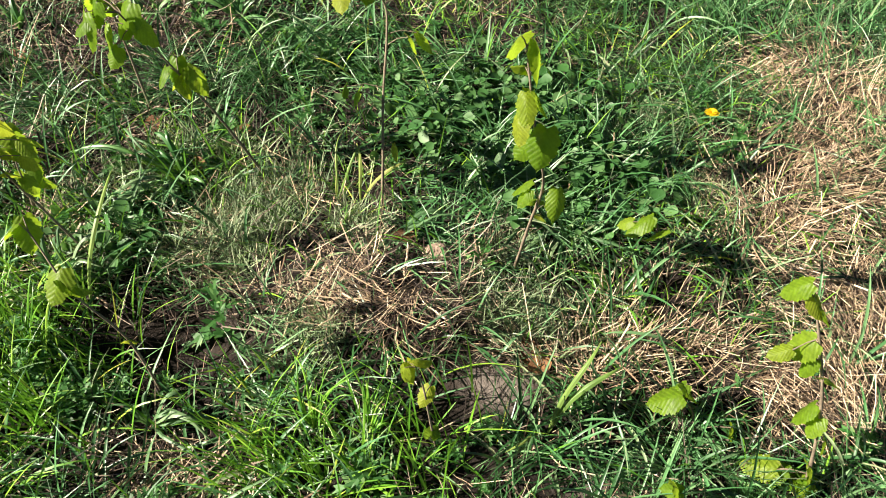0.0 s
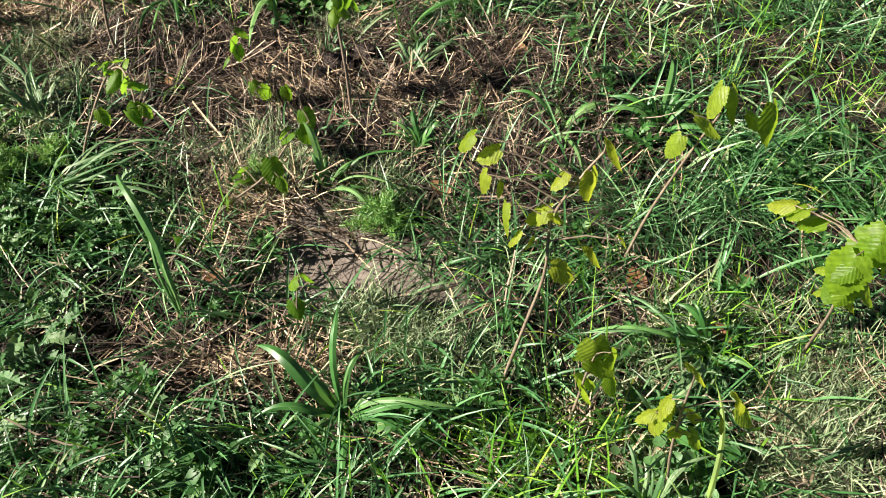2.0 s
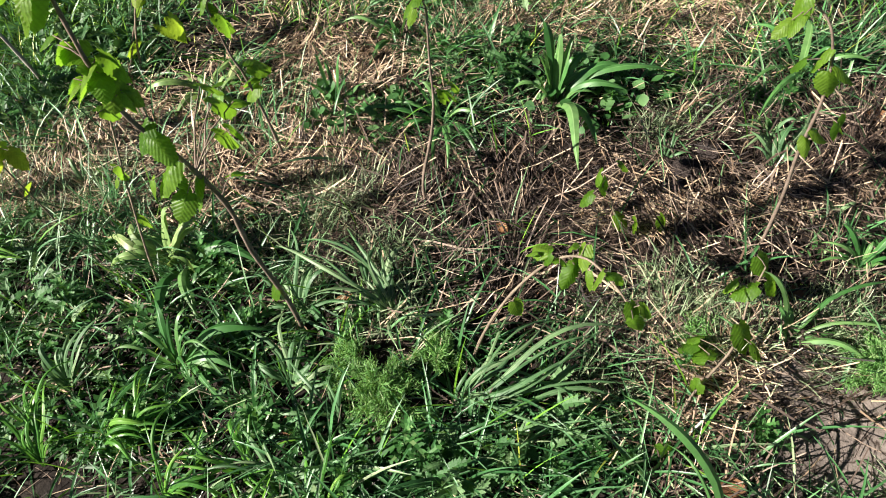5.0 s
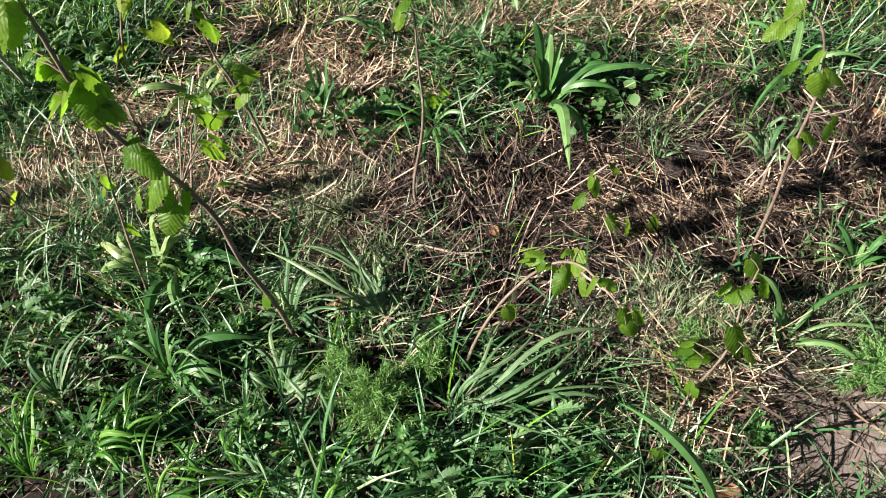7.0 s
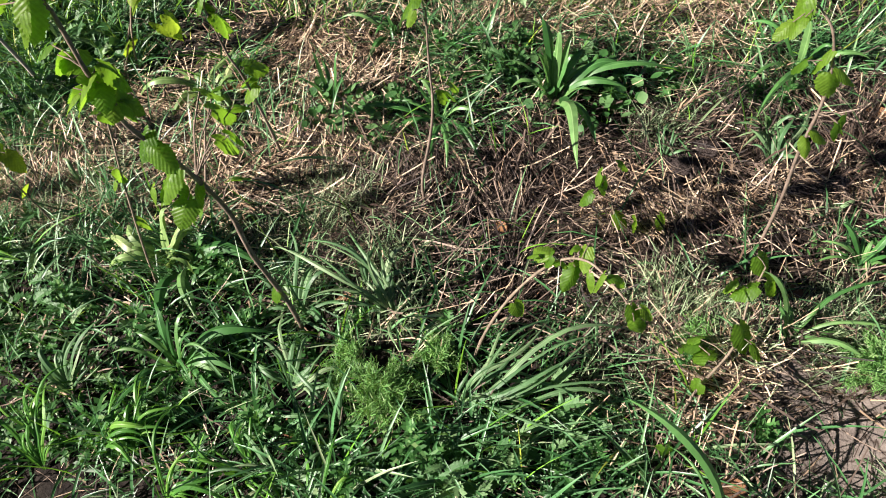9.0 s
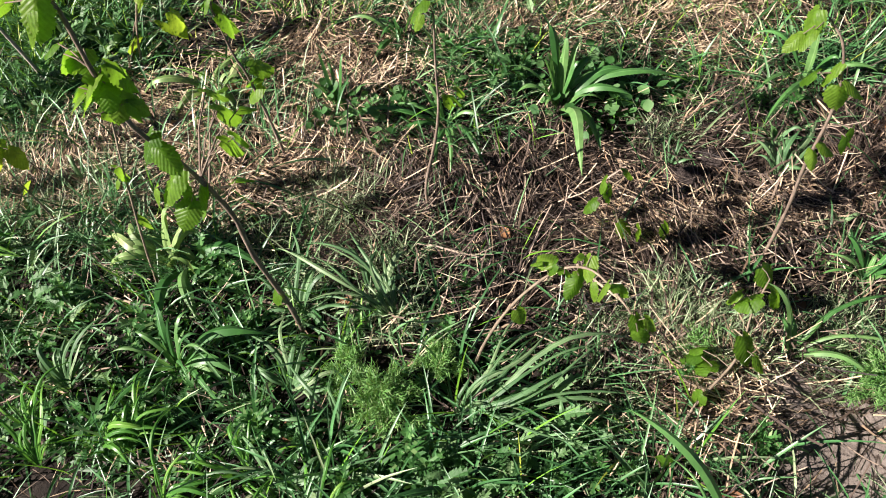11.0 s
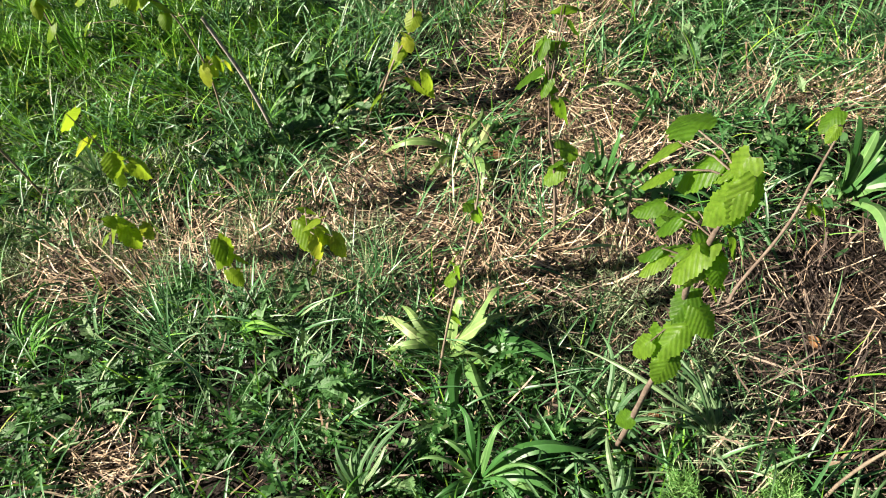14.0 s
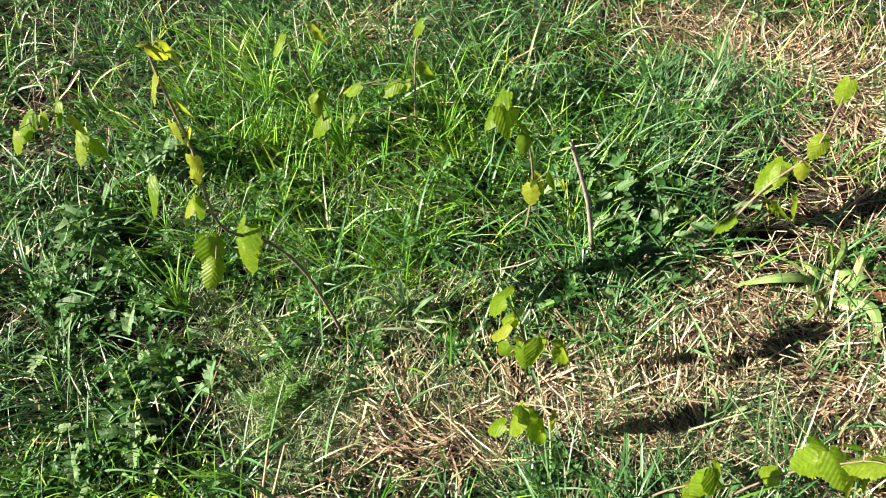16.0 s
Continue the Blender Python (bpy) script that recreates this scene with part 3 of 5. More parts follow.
def sprig_shape(seed, tall):
    """A leafy shoot one unit high: a thin stem with jagged leaves set round it, the lowest longest."""
    r = random.Random(seed)
    co, quads = [], []
    for j in range(3):
        k = len(co)
        z0, z1 = j * tall / 3, (j + 1) * tall / 3
        co += [Vector((-0.02, 0, z0)), Vector((0.02, 0, z0)), Vector((0.015, 0.01, z1)), Vector((-0.015, 0.01, z1))]
        quads.append((k, k + 1, k + 2, k + 3))
    for i in range(9):
        h = i / 8
        c, q = lobed_leaf(r, (0.62 - 0.3 * h) * r.uniform(0.8, 1.2), (0, 0, 0.02 + tall * h), i * 2.4 + r.uniform(-0.4, 0.4), 0.35 + 0.75 * h + r.uniform(-0.15, 0.2))
        k = len(co)
        co += c
        quads += [tuple(k + v for v in f) for f in q]
    return np.array([tuple(v) for v in co]), np.array(quads)


def scatter(name, shapes, x, y, size, material):
    """Many small plants, each one of a few shapes, turned and tipped by chance, in one mesh."""
    rows, faces, start = [], [], 0
    pick = RNG.integers(0, len(shapes), len(x))
    for k, (co, quads) in enumerate(shapes):
        i = np.flatnonzero(pick == k)
        a, tip, way = RNG.uniform(0, 6.28, len(i)), RNG.normal(0, 0.22, len(i)), RNG.uniform(0, 6.28, len(i))
        ca, sa = np.cos(a)[:, None], np.sin(a)[:, None]
        p = co[None] * size[i][:, None, None]
        px, py, pz = p[..., 0] * ca - p[..., 1] * sa, p[..., 0] * sa + p[..., 1] * ca, p[..., 2]
        px, py = px + pz * (np.sin(tip) * np.cos(way))[:, None] + x[i][:, None], py + pz * (np.sin(tip) * np.sin(way))[:, None] + y[i][:, None]
        pz = np.maximum(pz + ground_z(x[i], y[i])[:, None], ground_z(px, py) + 0.003)
        rows.append(np.stack([px, py, pz], -1).reshape(-1, 3))
        faces.append((quads[None] + (np.arange(len(i)) * len(co))[:, None, None]).reshape(-1, 4) + start)
        start += len(i) * len(co)
    return new(name, mesh_of(name, np.concatenate(rows), np.concatenate(faces), material))


def grow_sprigs():
    shapes = [sprig_shape(s, t) for s, t in enumerate((0.75, 0.55, 0.3, 0.12, 0.4))]
    x, y = band(17000)
    p = np.clip(0.25 * cover(x, y, WEED_SPOTS) + 0.2 * cover(x, y, LUSH_SPOTS) + 0.05, 0, 1) * np.clip(2.4 * vnoise(x, y, 0.12, 26) - 0.4, 0.1, 1.2)
    p = p * (1 - cover(x, y, SOIL_SPOTS)) * (1 - 0.9 * cover(x, y, CUSHION_SPOTS)) * (1 - 0.93 * cover(x, y, STRAW_SPOTS)) * (1 - 0.85 * cover(x, y, LITTER_SPOTS))
    x, y = keep(RNG.random(len(x)) < p, x, y)
    ob = scatter("jagged_weeds", shapes, x, y, RNG.uniform(0.05, 0.14, len(x)), M_WEED)
    tagged(ob, "leafy shoots of jagged-leaved green weeds in grass", "weeds", kind="stuff")


grow_round_leaves()
grow_sprigs()
grow_grass()
grow_pale_tufts()
strew_straw()
grow_weeds()

# ---- plants ----
M_HAZEL = leafy("hazel_leaf", [(0.0, (0.075, 0.19, 0.016)), (0.5, (0.125, 0.275, 0.024)), (1.0, (0.20, 0.35, 0.04))], 0.45, 0.62, 7.0, (0.24, 0.46, 0.025), per="object", veins="feather")
M_FRESH = leafy("fresh_hazel_leaf", [(0.0, (0.13, 0.26, 0.016)), (0.5, (0.20, 0.34, 0.025)), (1.0, (0.29, 0.41, 0.045))], 0.45, 0.62, 7.0, (0.36, 0.53, 0.03), per="object", veins="feather")
M_BUD = leafy("young_leaf", [(0.0, (0.22, 0.33, 0.025)), (1.0, (0.37, 0.44, 0.05))], 0.5, 0.62, 7.0, (0.5, 0.58, 0.04), per="object", veins="feather")
M_BARK = plain("hazel_bark", [(0.3, (0.10, 0.075, 0.058)), (0.55, (0.185, 0.145, 0.112)), (0.75, (0.31, 0.26, 0.21))], 40.0, 0.7, 0.5, 400.0, 0.0015)
M_TWIG = plain("pale_stem", [(0.3, (0.12, 0.095, 0.07)), (0.7, (0.28, 0.23, 0.165))], 40.0, 0.7, 0.4, 400.0, 0.001)
M_DOCK = leafy("dock_leaf", [(0.0, (0.034, 0.135, 0.03)), (0.5, (0.066, 0.21, 0.052)), (1.0, (0.155, 0.315, 0.10))], 0.42, 0.28, 25.0, (0.18, 0.42, 0.07), per="object", spec=0.5, rib=True)
M_CLUMP = leafy("blue_grass_blade", [(0.0, (0.06, 0.16, 0.06)), (0.6, (0.115, 0.245, 0.10)), (1.0, (0.22, 0.34, 0.165))], 0.5, 0.28, 30.0, (0.18, 0.34, 0.08), per="object", spec=0.5, rib=True)
M_BLADE = leafy("fresh_blade", [(0.0, (0.04, 0.16, 0.022)), (0.6, (0.085, 0.27, 0.035)), (1.0, (0.17, 0.37, 0.06))], 0.38, 0.28, 25.0, (0.16, 0.42, 0.04), per="object", spec=0.5, rib=True)
M_TALL = leafy("tall_blade", [(0.0, (0.06, 0.21, 0.018)), (0.6, (0.13, 0.35, 0.03)), (1.0, (0.27, 0.46, 0.06))], 0.42, 0.32, 25.0, (0.2, 0.46, 0.03), per="object", spec=0.4, rib=True)
M_LEEK = leafy("pale_blade", [(0.0, (0.12, 0.24, 0.055)), (0.7, (0.22, 0.345, 0.085)), (1.0, (0.36, 0.41, 0.12))], 0.4, 0.3, 25.0, (0.35, 0.45, 0.06), per="object", spec=0.5)
M_LIMP = leafy("limp_leaf", [(0.0, (0.13, 0.26, 0.07)), (0.6, (0.22, 0.36, 0.12)), (1.0, (0.38, 0.48, 0.21))], 0.45, 0.3, 40.0, (0.32, 0.45, 0.1), per="object", spec=0.5, rib=True)
M_YELLOW = leafy("yellow_blade", [(0.0, (0.58, 0.45, 0.03)), (1.0, (0.76, 0.60, 0.05))], 0.5, 0.35, 25.0, (0.6, 0.45, 0.03), per="object")
M_THISTLE = leafy("thistle_leaf", [(0.0, (0.04, 0.13, 0.036)), (0.6, (0.085, 0.21, 0.07)), (1.0, (0.2, 0.33, 0.15))], 0.42, 0.25, 50.0, (0.22, 0.38, 0.07), per="object", bump=0.3)
M_FEATHER = leafy("feathery_leaf", [(0.0, (0.09, 0.25, 0.06)), (0.5, (0.17, 0.40, 0.11)), (1.0, (0.33, 0.52, 0.2))], 0.5, 0.35, 20.0, (0.25, 0.42, 0.04))
M_PETAL = leafy("yellow_petal", [(0.0, (0.80, 0.50, 0.01)), (1.0, (0.86, 0.62, 0.02))], 0.6, 0.3, 200.0, (0.9, 0.65, 0.02))
M_CLOD = plain("clod_earth", [(0.3, (0.022, 0.017, 0.016)), (0.7, (0.075, 0.06, 0.053))], 30.0, 0.95, 1.0, 160.0, 0.012)
M_STONE = plain("stone", [(0.3, (0.25, 0.18, 0.13)), (0.7, (0.42, 0.33, 0.26))], 40.0, 0.8, 0.4, 300.0, 0.002)
M_SHELL = plain("pale_shell", [(0.3, (0.62, 0.60, 0.56)), (0.7, (0.82, 0.80, 0.77))], 60.0, 0.5, 0.2, 300.0, 0.001)
M_GREYBARK = plain("grey_bark", [(0.3, (0.16, 0.145, 0.125)), (0.7, (0.42, 0.39, 0.34))], 30.0, 0.8, 0.5, 300.0, 0.002)
M_DRYSTALK = plain("dry_stalk", [(0.3, (0.36, 0.27, 0.16)), (0.7, (0.62, 0.50, 0.32))], 30.0, 0.7, 0.3, 400.0, 0.001)
M_DEAD = leafy("dead_leaf", [(0.0, (0.16, 0.075, 0.035)), (1.0, (0.34, 0.18, 0.085))], 0.7, 0.12, 60.0, (0.5, 0.25, 0.08), per="object", bump=0.4)
PR = random.Random(21)


def part(name, data, parent, label="", m=None):
    ob = new(name, data)
    ob.parent = parent
    if m is not None:
        ob.matrix_basis = m
    return tagged(ob, label)


def on_ground(x, y):
    return float(ground_z(x, y))


def tube_rows(path, radii, sides=7):
    """Rings of points round a line of points."""
    path = [Vector(p) for p in path]
    rings = []
    for i, p in enumerate(path):
        d = (path[min(i + 1, len(path) - 1)] - path[max(i - 1, 0)]).normalized()
        a = d.cross(Vector((0.3, 1, 0.2))).normalized()
        b = d.cross(a)
        rings.append([p + radii[i] * (math.cos(k * 2 * math.pi / sides) * a + math.sin(k * 2 * math.pi / sides) * b) for k in range(sides)])
    return rings


def add_tube(co, quads, path, radii, sides=7):
    start = len(co)
    rings = tube_rows(path, radii, sides)
    for r in rings:
        co.extend(r)
    for i in range(len(rings) - 1):
        for k in range(sides):
            a, b = start + i * sides + k, start + i * sides + (k + 1) % sides
            quads.append((a, b, b + sides, a + sides))


def smooth_line(nodes, per=5):
    """Points along a curve through the nodes."""
    n = [Vector(p) for p in nodes]
    n = [n[0] * 2 - n[1]] + n + [n[-1] * 2 - n[-2]]
    out = []
    for i in range(1, len(n) - 2):
        for k in range(per):
            t = k / per
            p0, p1, p2, p3 = n[i - 1], n[i], n[i + 1], n[i + 2]
            out.append(0.5 * (2 * p1 + (p2 - p0) * t + (2 * p0 - 5 * p1 + 4 * p2 - p3) * t * t + (3 * p1 - p0 - 3 * p2 + p3) * t ** 3))
    return out + [n[-2]]


def hazel_leaf_mesh(name, seed, material):
    """A broad pleated leaf one unit long with a toothed edge and a drawn-out tip, hanging along its length."""
    r = random.Random(seed)
    nu, nv = 10, 24
    co, quads = [], []
    droop, cup, skew = r.uniform(0.5, 1.0), r.uniform(0.25, 0.6), r.uniform(-0.12, 0.12)
    for j in range(nv + 1):
        v = j / nv
        w = 0.39 * (math.sin(math.pi * min(v * 0.94 + 0.07, 1.0)) ** 0.66) * (1.12 - 0.38 * v)
        if v > 0.84:
            w *= max(0.1, ((1 - v) / 0.16) ** 0.8)
        for i in range(nu + 1):
            u = i / nu * 2 - 1
            edge = 1 + ((0.07 if j % 2 else -0.07) + 0.07 * math.sin(j * 1.05)) * (abs(u) == 1)
            back = 0.16 * abs(u) ** 1.2 * (1 - v)
            x = w * u * edge + skew * v * v
            y = v - back * 0.6 + 0.1 * abs(u) * v * 0.4
            pleat = 0.010 * math.sin((y - 0.95 * abs(x)) * 2 * math.pi * 7) * min(1, 3 * abs(u)) * (1 - 0.3 * v)
            z = -cup * abs(w * u) ** 1.25 - droop * v * v * 0.6 + pleat + 0.02 * math.sin(5 * x + 7 * v) + 0.008 * r.uniform(-1, 1)
            co.append((x, y, z))
    for j in range(nv):
        for i in range(nu):
            a = j * (nu + 1) + i
            quads.append((a, a + 1, a + nu + 2, a + nu + 1))
    return mesh_of(name, co, quads, material)


HAZEL_LEAVES = [hazel_leaf_mesh("hazel_leaf", s, M_HAZEL) for s in range(5)]
FRESH_LEAVES = [hazel_leaf_mesh("fresh_leaf", s + 10, M_FRESH) for s in range(5)]
BUD_LEAVES = [hazel_leaf_mesh("young_leaf", s + 20, M_BUD) for s in range(3)]


def hazel(thick, nodes, leaves):
    """A young hazel: a crooked stem through the nodes, and drooping leaves given by their middle and length."""
    nodes = [Vector(n) for n in nodes]
    foot = Vector((nodes[0].x, nodes[0].y, on_ground(nodes[0].x, nodes[0].y)))
    nodes[0] = foot - Vector((0, 0, 0.02))
    tall = nodes[-1].z
    fresh = foot.x < -0.75 or foot.x > 1.0
    top = new("hazel_sapling")
    top.location = foot
    line = smooth_line([n - foot for n in nodes])
    k = len(line)
    radii = [0.5 * thick * (1.1 - 0.62 * i / k) * (1 + 0.12 * math.sin(i * 2.1)) for i in range(k)]
    co, quads = [], []
    add_tube(co, quads, line, radii, 8)
    places = []
    extra = []
    for x, y, z, size in leaves:
        for chance in (0.4, 0.1) if fresh else (0.7, 0.3):
            if size > (0.03 if tall > 0.25 else 0.05) and PR.random() < chance:
                a = PR.uniform(0, 6.28)
                extra.append((x + 0.5 * size * math.cos(a), y + 0.5 * size * math.sin(a), z + PR.uniform(-0.45, 0.25) * size, size * PR.uniform(0.5, 0.85)))
    for x, y, z, size in [*leaves, *extra]:
        mid = Vector((x, y, z)) - foot
        near = min(line[2:], key=lambda p: (p - mid).length)
        away = mid - near
        flat = Vector((away.x, away.y, 0))
        if flat.length < 0.006:
            a = PR.uniform(0, 6.28)
            flat = Vector((math.cos(a), math.sin(a), 0))
        turn = math.atan2(flat.y, flat.x) - math.pi / 2 + PR.uniform(-0.5, 0.5)
        ahead = math.cos(turn)  # 1: the leaf points to the open north side
        dip = -PR.uniform(20, 70) * (0.8 - 0.2 * ahead)
        rot = Euler((radians(dip), radians(PR.uniform(-25, 25)), turn)).to_matrix()
        stalk = mid - rot @ Vector((0, 0.5 * size, -0.1 * size))
        if stalk.z < 0.012:
            stalk.z = 0.012
        reach = (stalk - near).length
        if reach > 0.004:
            sag = near.lerp(stalk, 0.5) + Vector((0, 0, 0.12 * reach))
            add_tube(co, quads, [near, sag, stalk], [0.0011, 0.0009, 0.0008] if reach < 0.1 else [0.0017, 0.0013, 0.0009], 5)
        places.append((stalk, rot, size))
    part("stem", mesh_of("stem", co, quads, M_BARK if thick >= 0.0065 else M_TWIG), top, "crooked brown woody stem")
    for stalk, rot, size in places:
        young = size < 0.036
        size *= 1.35 if young else 1.0
        me = PR.choice(BUD_LEAVES if young and fresh else FRESH_LEAVES if fresh else HAZEL_LEAVES)
        wide = PR.uniform(0.85, 1.15)
        m = Matrix.Translation(stalk) @ rot.to_4x4() @ Matrix.Diagonal((size * wide, size, size, 1))
        part("young_leaf" if young else "leaf", me, top, "small yellowish unfolding leaf" if young and fresh else "", m)
    if tall > 0.5:
        text = "tall thin hazel sapling with drooping pleated leaves in grass"
    elif tall > 0.25:
        text = "knee-high hazel sapling with fresh yellow-green leaves in grass"
    else:
        text = "low hazel shoot with a few fresh leaves in straw"
    return tagged(top, text, "sapling", group="young hazels in the plot")


def strap_mesh(name, tip, width, material, hump, twist, segs=12, curly=0.04):
    """A long folded leaf from the origin over a hump to its tip, wavy at the edge."""
    tip = Vector(tip)
    out = Vector((tip.x, tip.y, 0))
    reach = out.length
    ctrl = out * 0.45 + Vector((0, 0, max(tip.z, 0) + hump))
    side = Vector((-out.y, out.x, 0)).normalized() if reach > 1e-4 else Vector((1, 0, 0))
    co, quads = [], []
    ph = PR.uniform(0, 6)
    for j in range(segs + 1):
        t = j / segs
        p = ctrl * (2 * t * (1 - t)) + tip * t * t
        d = (ctrl * (2 - 4 * t) + tip * 2 * t).normalized()
        s = (Matrix.Rotation(twist * t, 3, d) @ side).normalized()
        n = s.cross(d).normalized()
        w = 0.5 * width * max(0.03, 0.42 + 1.75 * t - 2.15 * t ** 2.1)
        p = p + side * (curly * reach * math.sin(t * 4 + ph) * min(1, 3 * t)) + Vector((0, 0, 1.2 * max(curly - 0.04, 0) * reach * math.sin(t * 5 + ph) * t))
        wave = 0.10 * w * math.sin(t * 17 + ph)
        for u in (-1, -0.5, -0.14, 0, 0.14, 0.5, 1):
            co.append(p + s * (u * w) + n * (0.42 * w * abs(u) + wave * u))
    for j in range(segs):
        for i in range(6):
            a = j * 7 + i
            quads.append((a, a + 1, a + 8, a + 7))
    me = mesh_of(name, co, quads, material)
    rib = me.attributes.new("rib", "FLOAT", "POINT")
    rib.data.foreach_set("value", [0, 0, 0, 1, 0, 0, 0] * (segs + 1))
    return me


KINDS = {
    "dock": ("rosette_weed", "leaf", M_DOCK, "green rosette weed with long smooth strap leaves", "weed"),
    "pale": ("rosette_weed", "leaf", M_LIMP, "pale yellow-green rosette weed with limp curling leaves", "weed"),
    "yellowing": ("grass_clump", "blade", M_YELLOW, "tuft of yellowing grass blades in green grass", "grass clump"),
    "clump": ("grass_clump", "blade", M_CLUMP, "clump of broad bluish grass blades bending over", "grass clump"),
    "fresh": ("grass_clump", "blade", M_BLADE, "clump of broad fresh green grass blades", "grass clump"),
    "tall": ("grass_tussock", "blade", M_TALL, "upright tussock of bright fresh green grass", "grass clump"),
    "leek": ("wild_leek", "blade", M_LEEK, "pale green wild leek with thick upright blades", "weed"),
}


def strap_plant(kind, at, tips):
    """A plant of long leaves: where it stands, and each leaf's tip and width."""
    name, leaf, mat, text, cat = KINDS[kind]
    foot = Vector((*at, on_ground(*at)))
    top = new(name)
    top.location = foot
    more = []
    for x, y, z, w in tips:
        for _ in range(2 if kind in ("clump", "fresh", "tall", "yellowing") else 1 if kind in ("pale", "yellowing", "dock") and PR.random() < 0.8 else 0):
            d = Matrix.Rotation(PR.choice((-1, 1)) * PR.uniform(0.25, 0.7), 3, "Z") @ (Vector((x, y, z)) - Vector((*at, 0))) * PR.uniform(0.55, 0.85)
            more.append((at[0] + d.x, at[1] + d.y, d.z, w * PR.uniform(0.7, 1.0)))
    for x, y, z, w in [*tips, *more]:
        tip = (Vector((x, y, max(z, on_ground(x, y) + 0.006))) - foot) * (1.12 if kind == 'dock' else 1.0)
        hump = {"dock": 0.45, "pale": 0.6, "yellowing": 0.4, "clump": PR.uniform(0.2, 0.6), "fresh": PR.uniform(0.3, 0.9), "tall": PR.uniform(0.2, 0.6), "leek": 0.15}[kind] * math.hypot(tip.x, tip.y)
        me = strap_mesh(leaf, tip, w * {'dock': PR.uniform(0.75, 1.1), 'pale': 1.15, 'yellowing': PR.uniform(0.9, 1.4), 'leek': 0.8, 'clump': PR.uniform(0.8, 1.6), 'fresh': PR.uniform(0.7, 1.4), 'tall': PR.uniform(0.6, 1.1)}.get(kind, 1.05), mat, min(hump, 0.14), PR.uniform(-0.9, 0.9) * (1.4 if kind == 'pale' else 1), curly=0.13 if kind == 'pale' else PR.uniform(0.03, 0.12) if kind in ('clump', 'fresh', 'tall') else 0.05)
        part(leaf, me, top)
    return tagged(top, text, cat)


def thistle_mesh(name, seed):
    """A lobed, arching leaf one unit long."""
    r = random.Random(seed)
    co, quads = [], []
    n = 7
    for j in range(n):
        t0, t1, tm = j / n, (j + 0.62) / n, (j + 0.5) / n
        z = lambda t: 0.5 * t - 0.62 * t * t
        for sgn in (-1, 1):
            w = 0.24 * math.sin(math.pi * (0.12 + 0.85 * tm)) * r.uniform(0.75, 1.2)
            a = len(co)
            lift = r.uniform(0.02, 0.14)
            co += [(0, t0, z(t0)), (0, t1 + 0.06, z(t1 + 0.06)), (sgn * w * 0.55, tm + 0.10, z(tm) + lift * 0.4), (sgn * w * 0.45, t0 + 0.02, z(t0) + lift * 0.3)]
            co += [(sgn * w, tm + 0.10 + r.uniform(0, 0.06), z(tm) + lift), (sgn * w * 0.8, tm - 0.02, z(tm) + lift * 0.5)]
            q = [(a, a + 1, a + 2, a + 3), (a + 3, a + 2, a + 4, a + 5)]
            quads += q
    a = len(co)
    co += [(-0.05, 0.93, 0.5 * 0.93 - 0.62 * 0.93 ** 2), (0.05, 0.93, 0.5 * 0.93 - 0.62 * 0.93 ** 2), (0.012, 1.06, -0.14), (-0.012, 1.06, -0.14)]
    quads.append((a, a + 1, a + 2, a + 3))
    for t in (0.0, 0.33, 0.66):
        a = len(co)
        for tt in (t, t + 0.34):
            zz = 0.5 * tt - 0.62 * tt * tt + 0.006
            co += [(-0.022, tt, zz), (0.022, tt, zz)]
        quads.append((a, a + 1, a + 3, a + 2))
    return mesh_of(name, co, quads, M_THISTLE)


THISTLE_LEAVES = [thistle_mesh("thistle_leaf", s) for s in range(4)]


def thistle(at, n, size):
    foot = Vector((*at, on_ground(*at)))
    top = new("thistle")
    top.location = foot
    for i in range(2 * n):
        k = 0.5 * size * PR.uniform(0.5, 1.2)
        up = 0.012 + 0.018 * (i % 4) * PR.uniform(0.6, 1.2)
        m = Matrix.Translation((PR.gauss(0, 0.055), PR.gauss(0, 0.055), up)) @ Euler((radians(PR.uniform(-10, 40)), radians(PR.uniform(-20, 20)), PR.uniform(0, 6.28))).to_matrix().to_4x4() @ Matrix.Diagonal((k, k, k, 1))
        part("leaf", PR.choice(THISTLE_LEAVES), top, "", m)
    return tagged(top, "young thistle with jagged lobed leaves among grass", "weed")


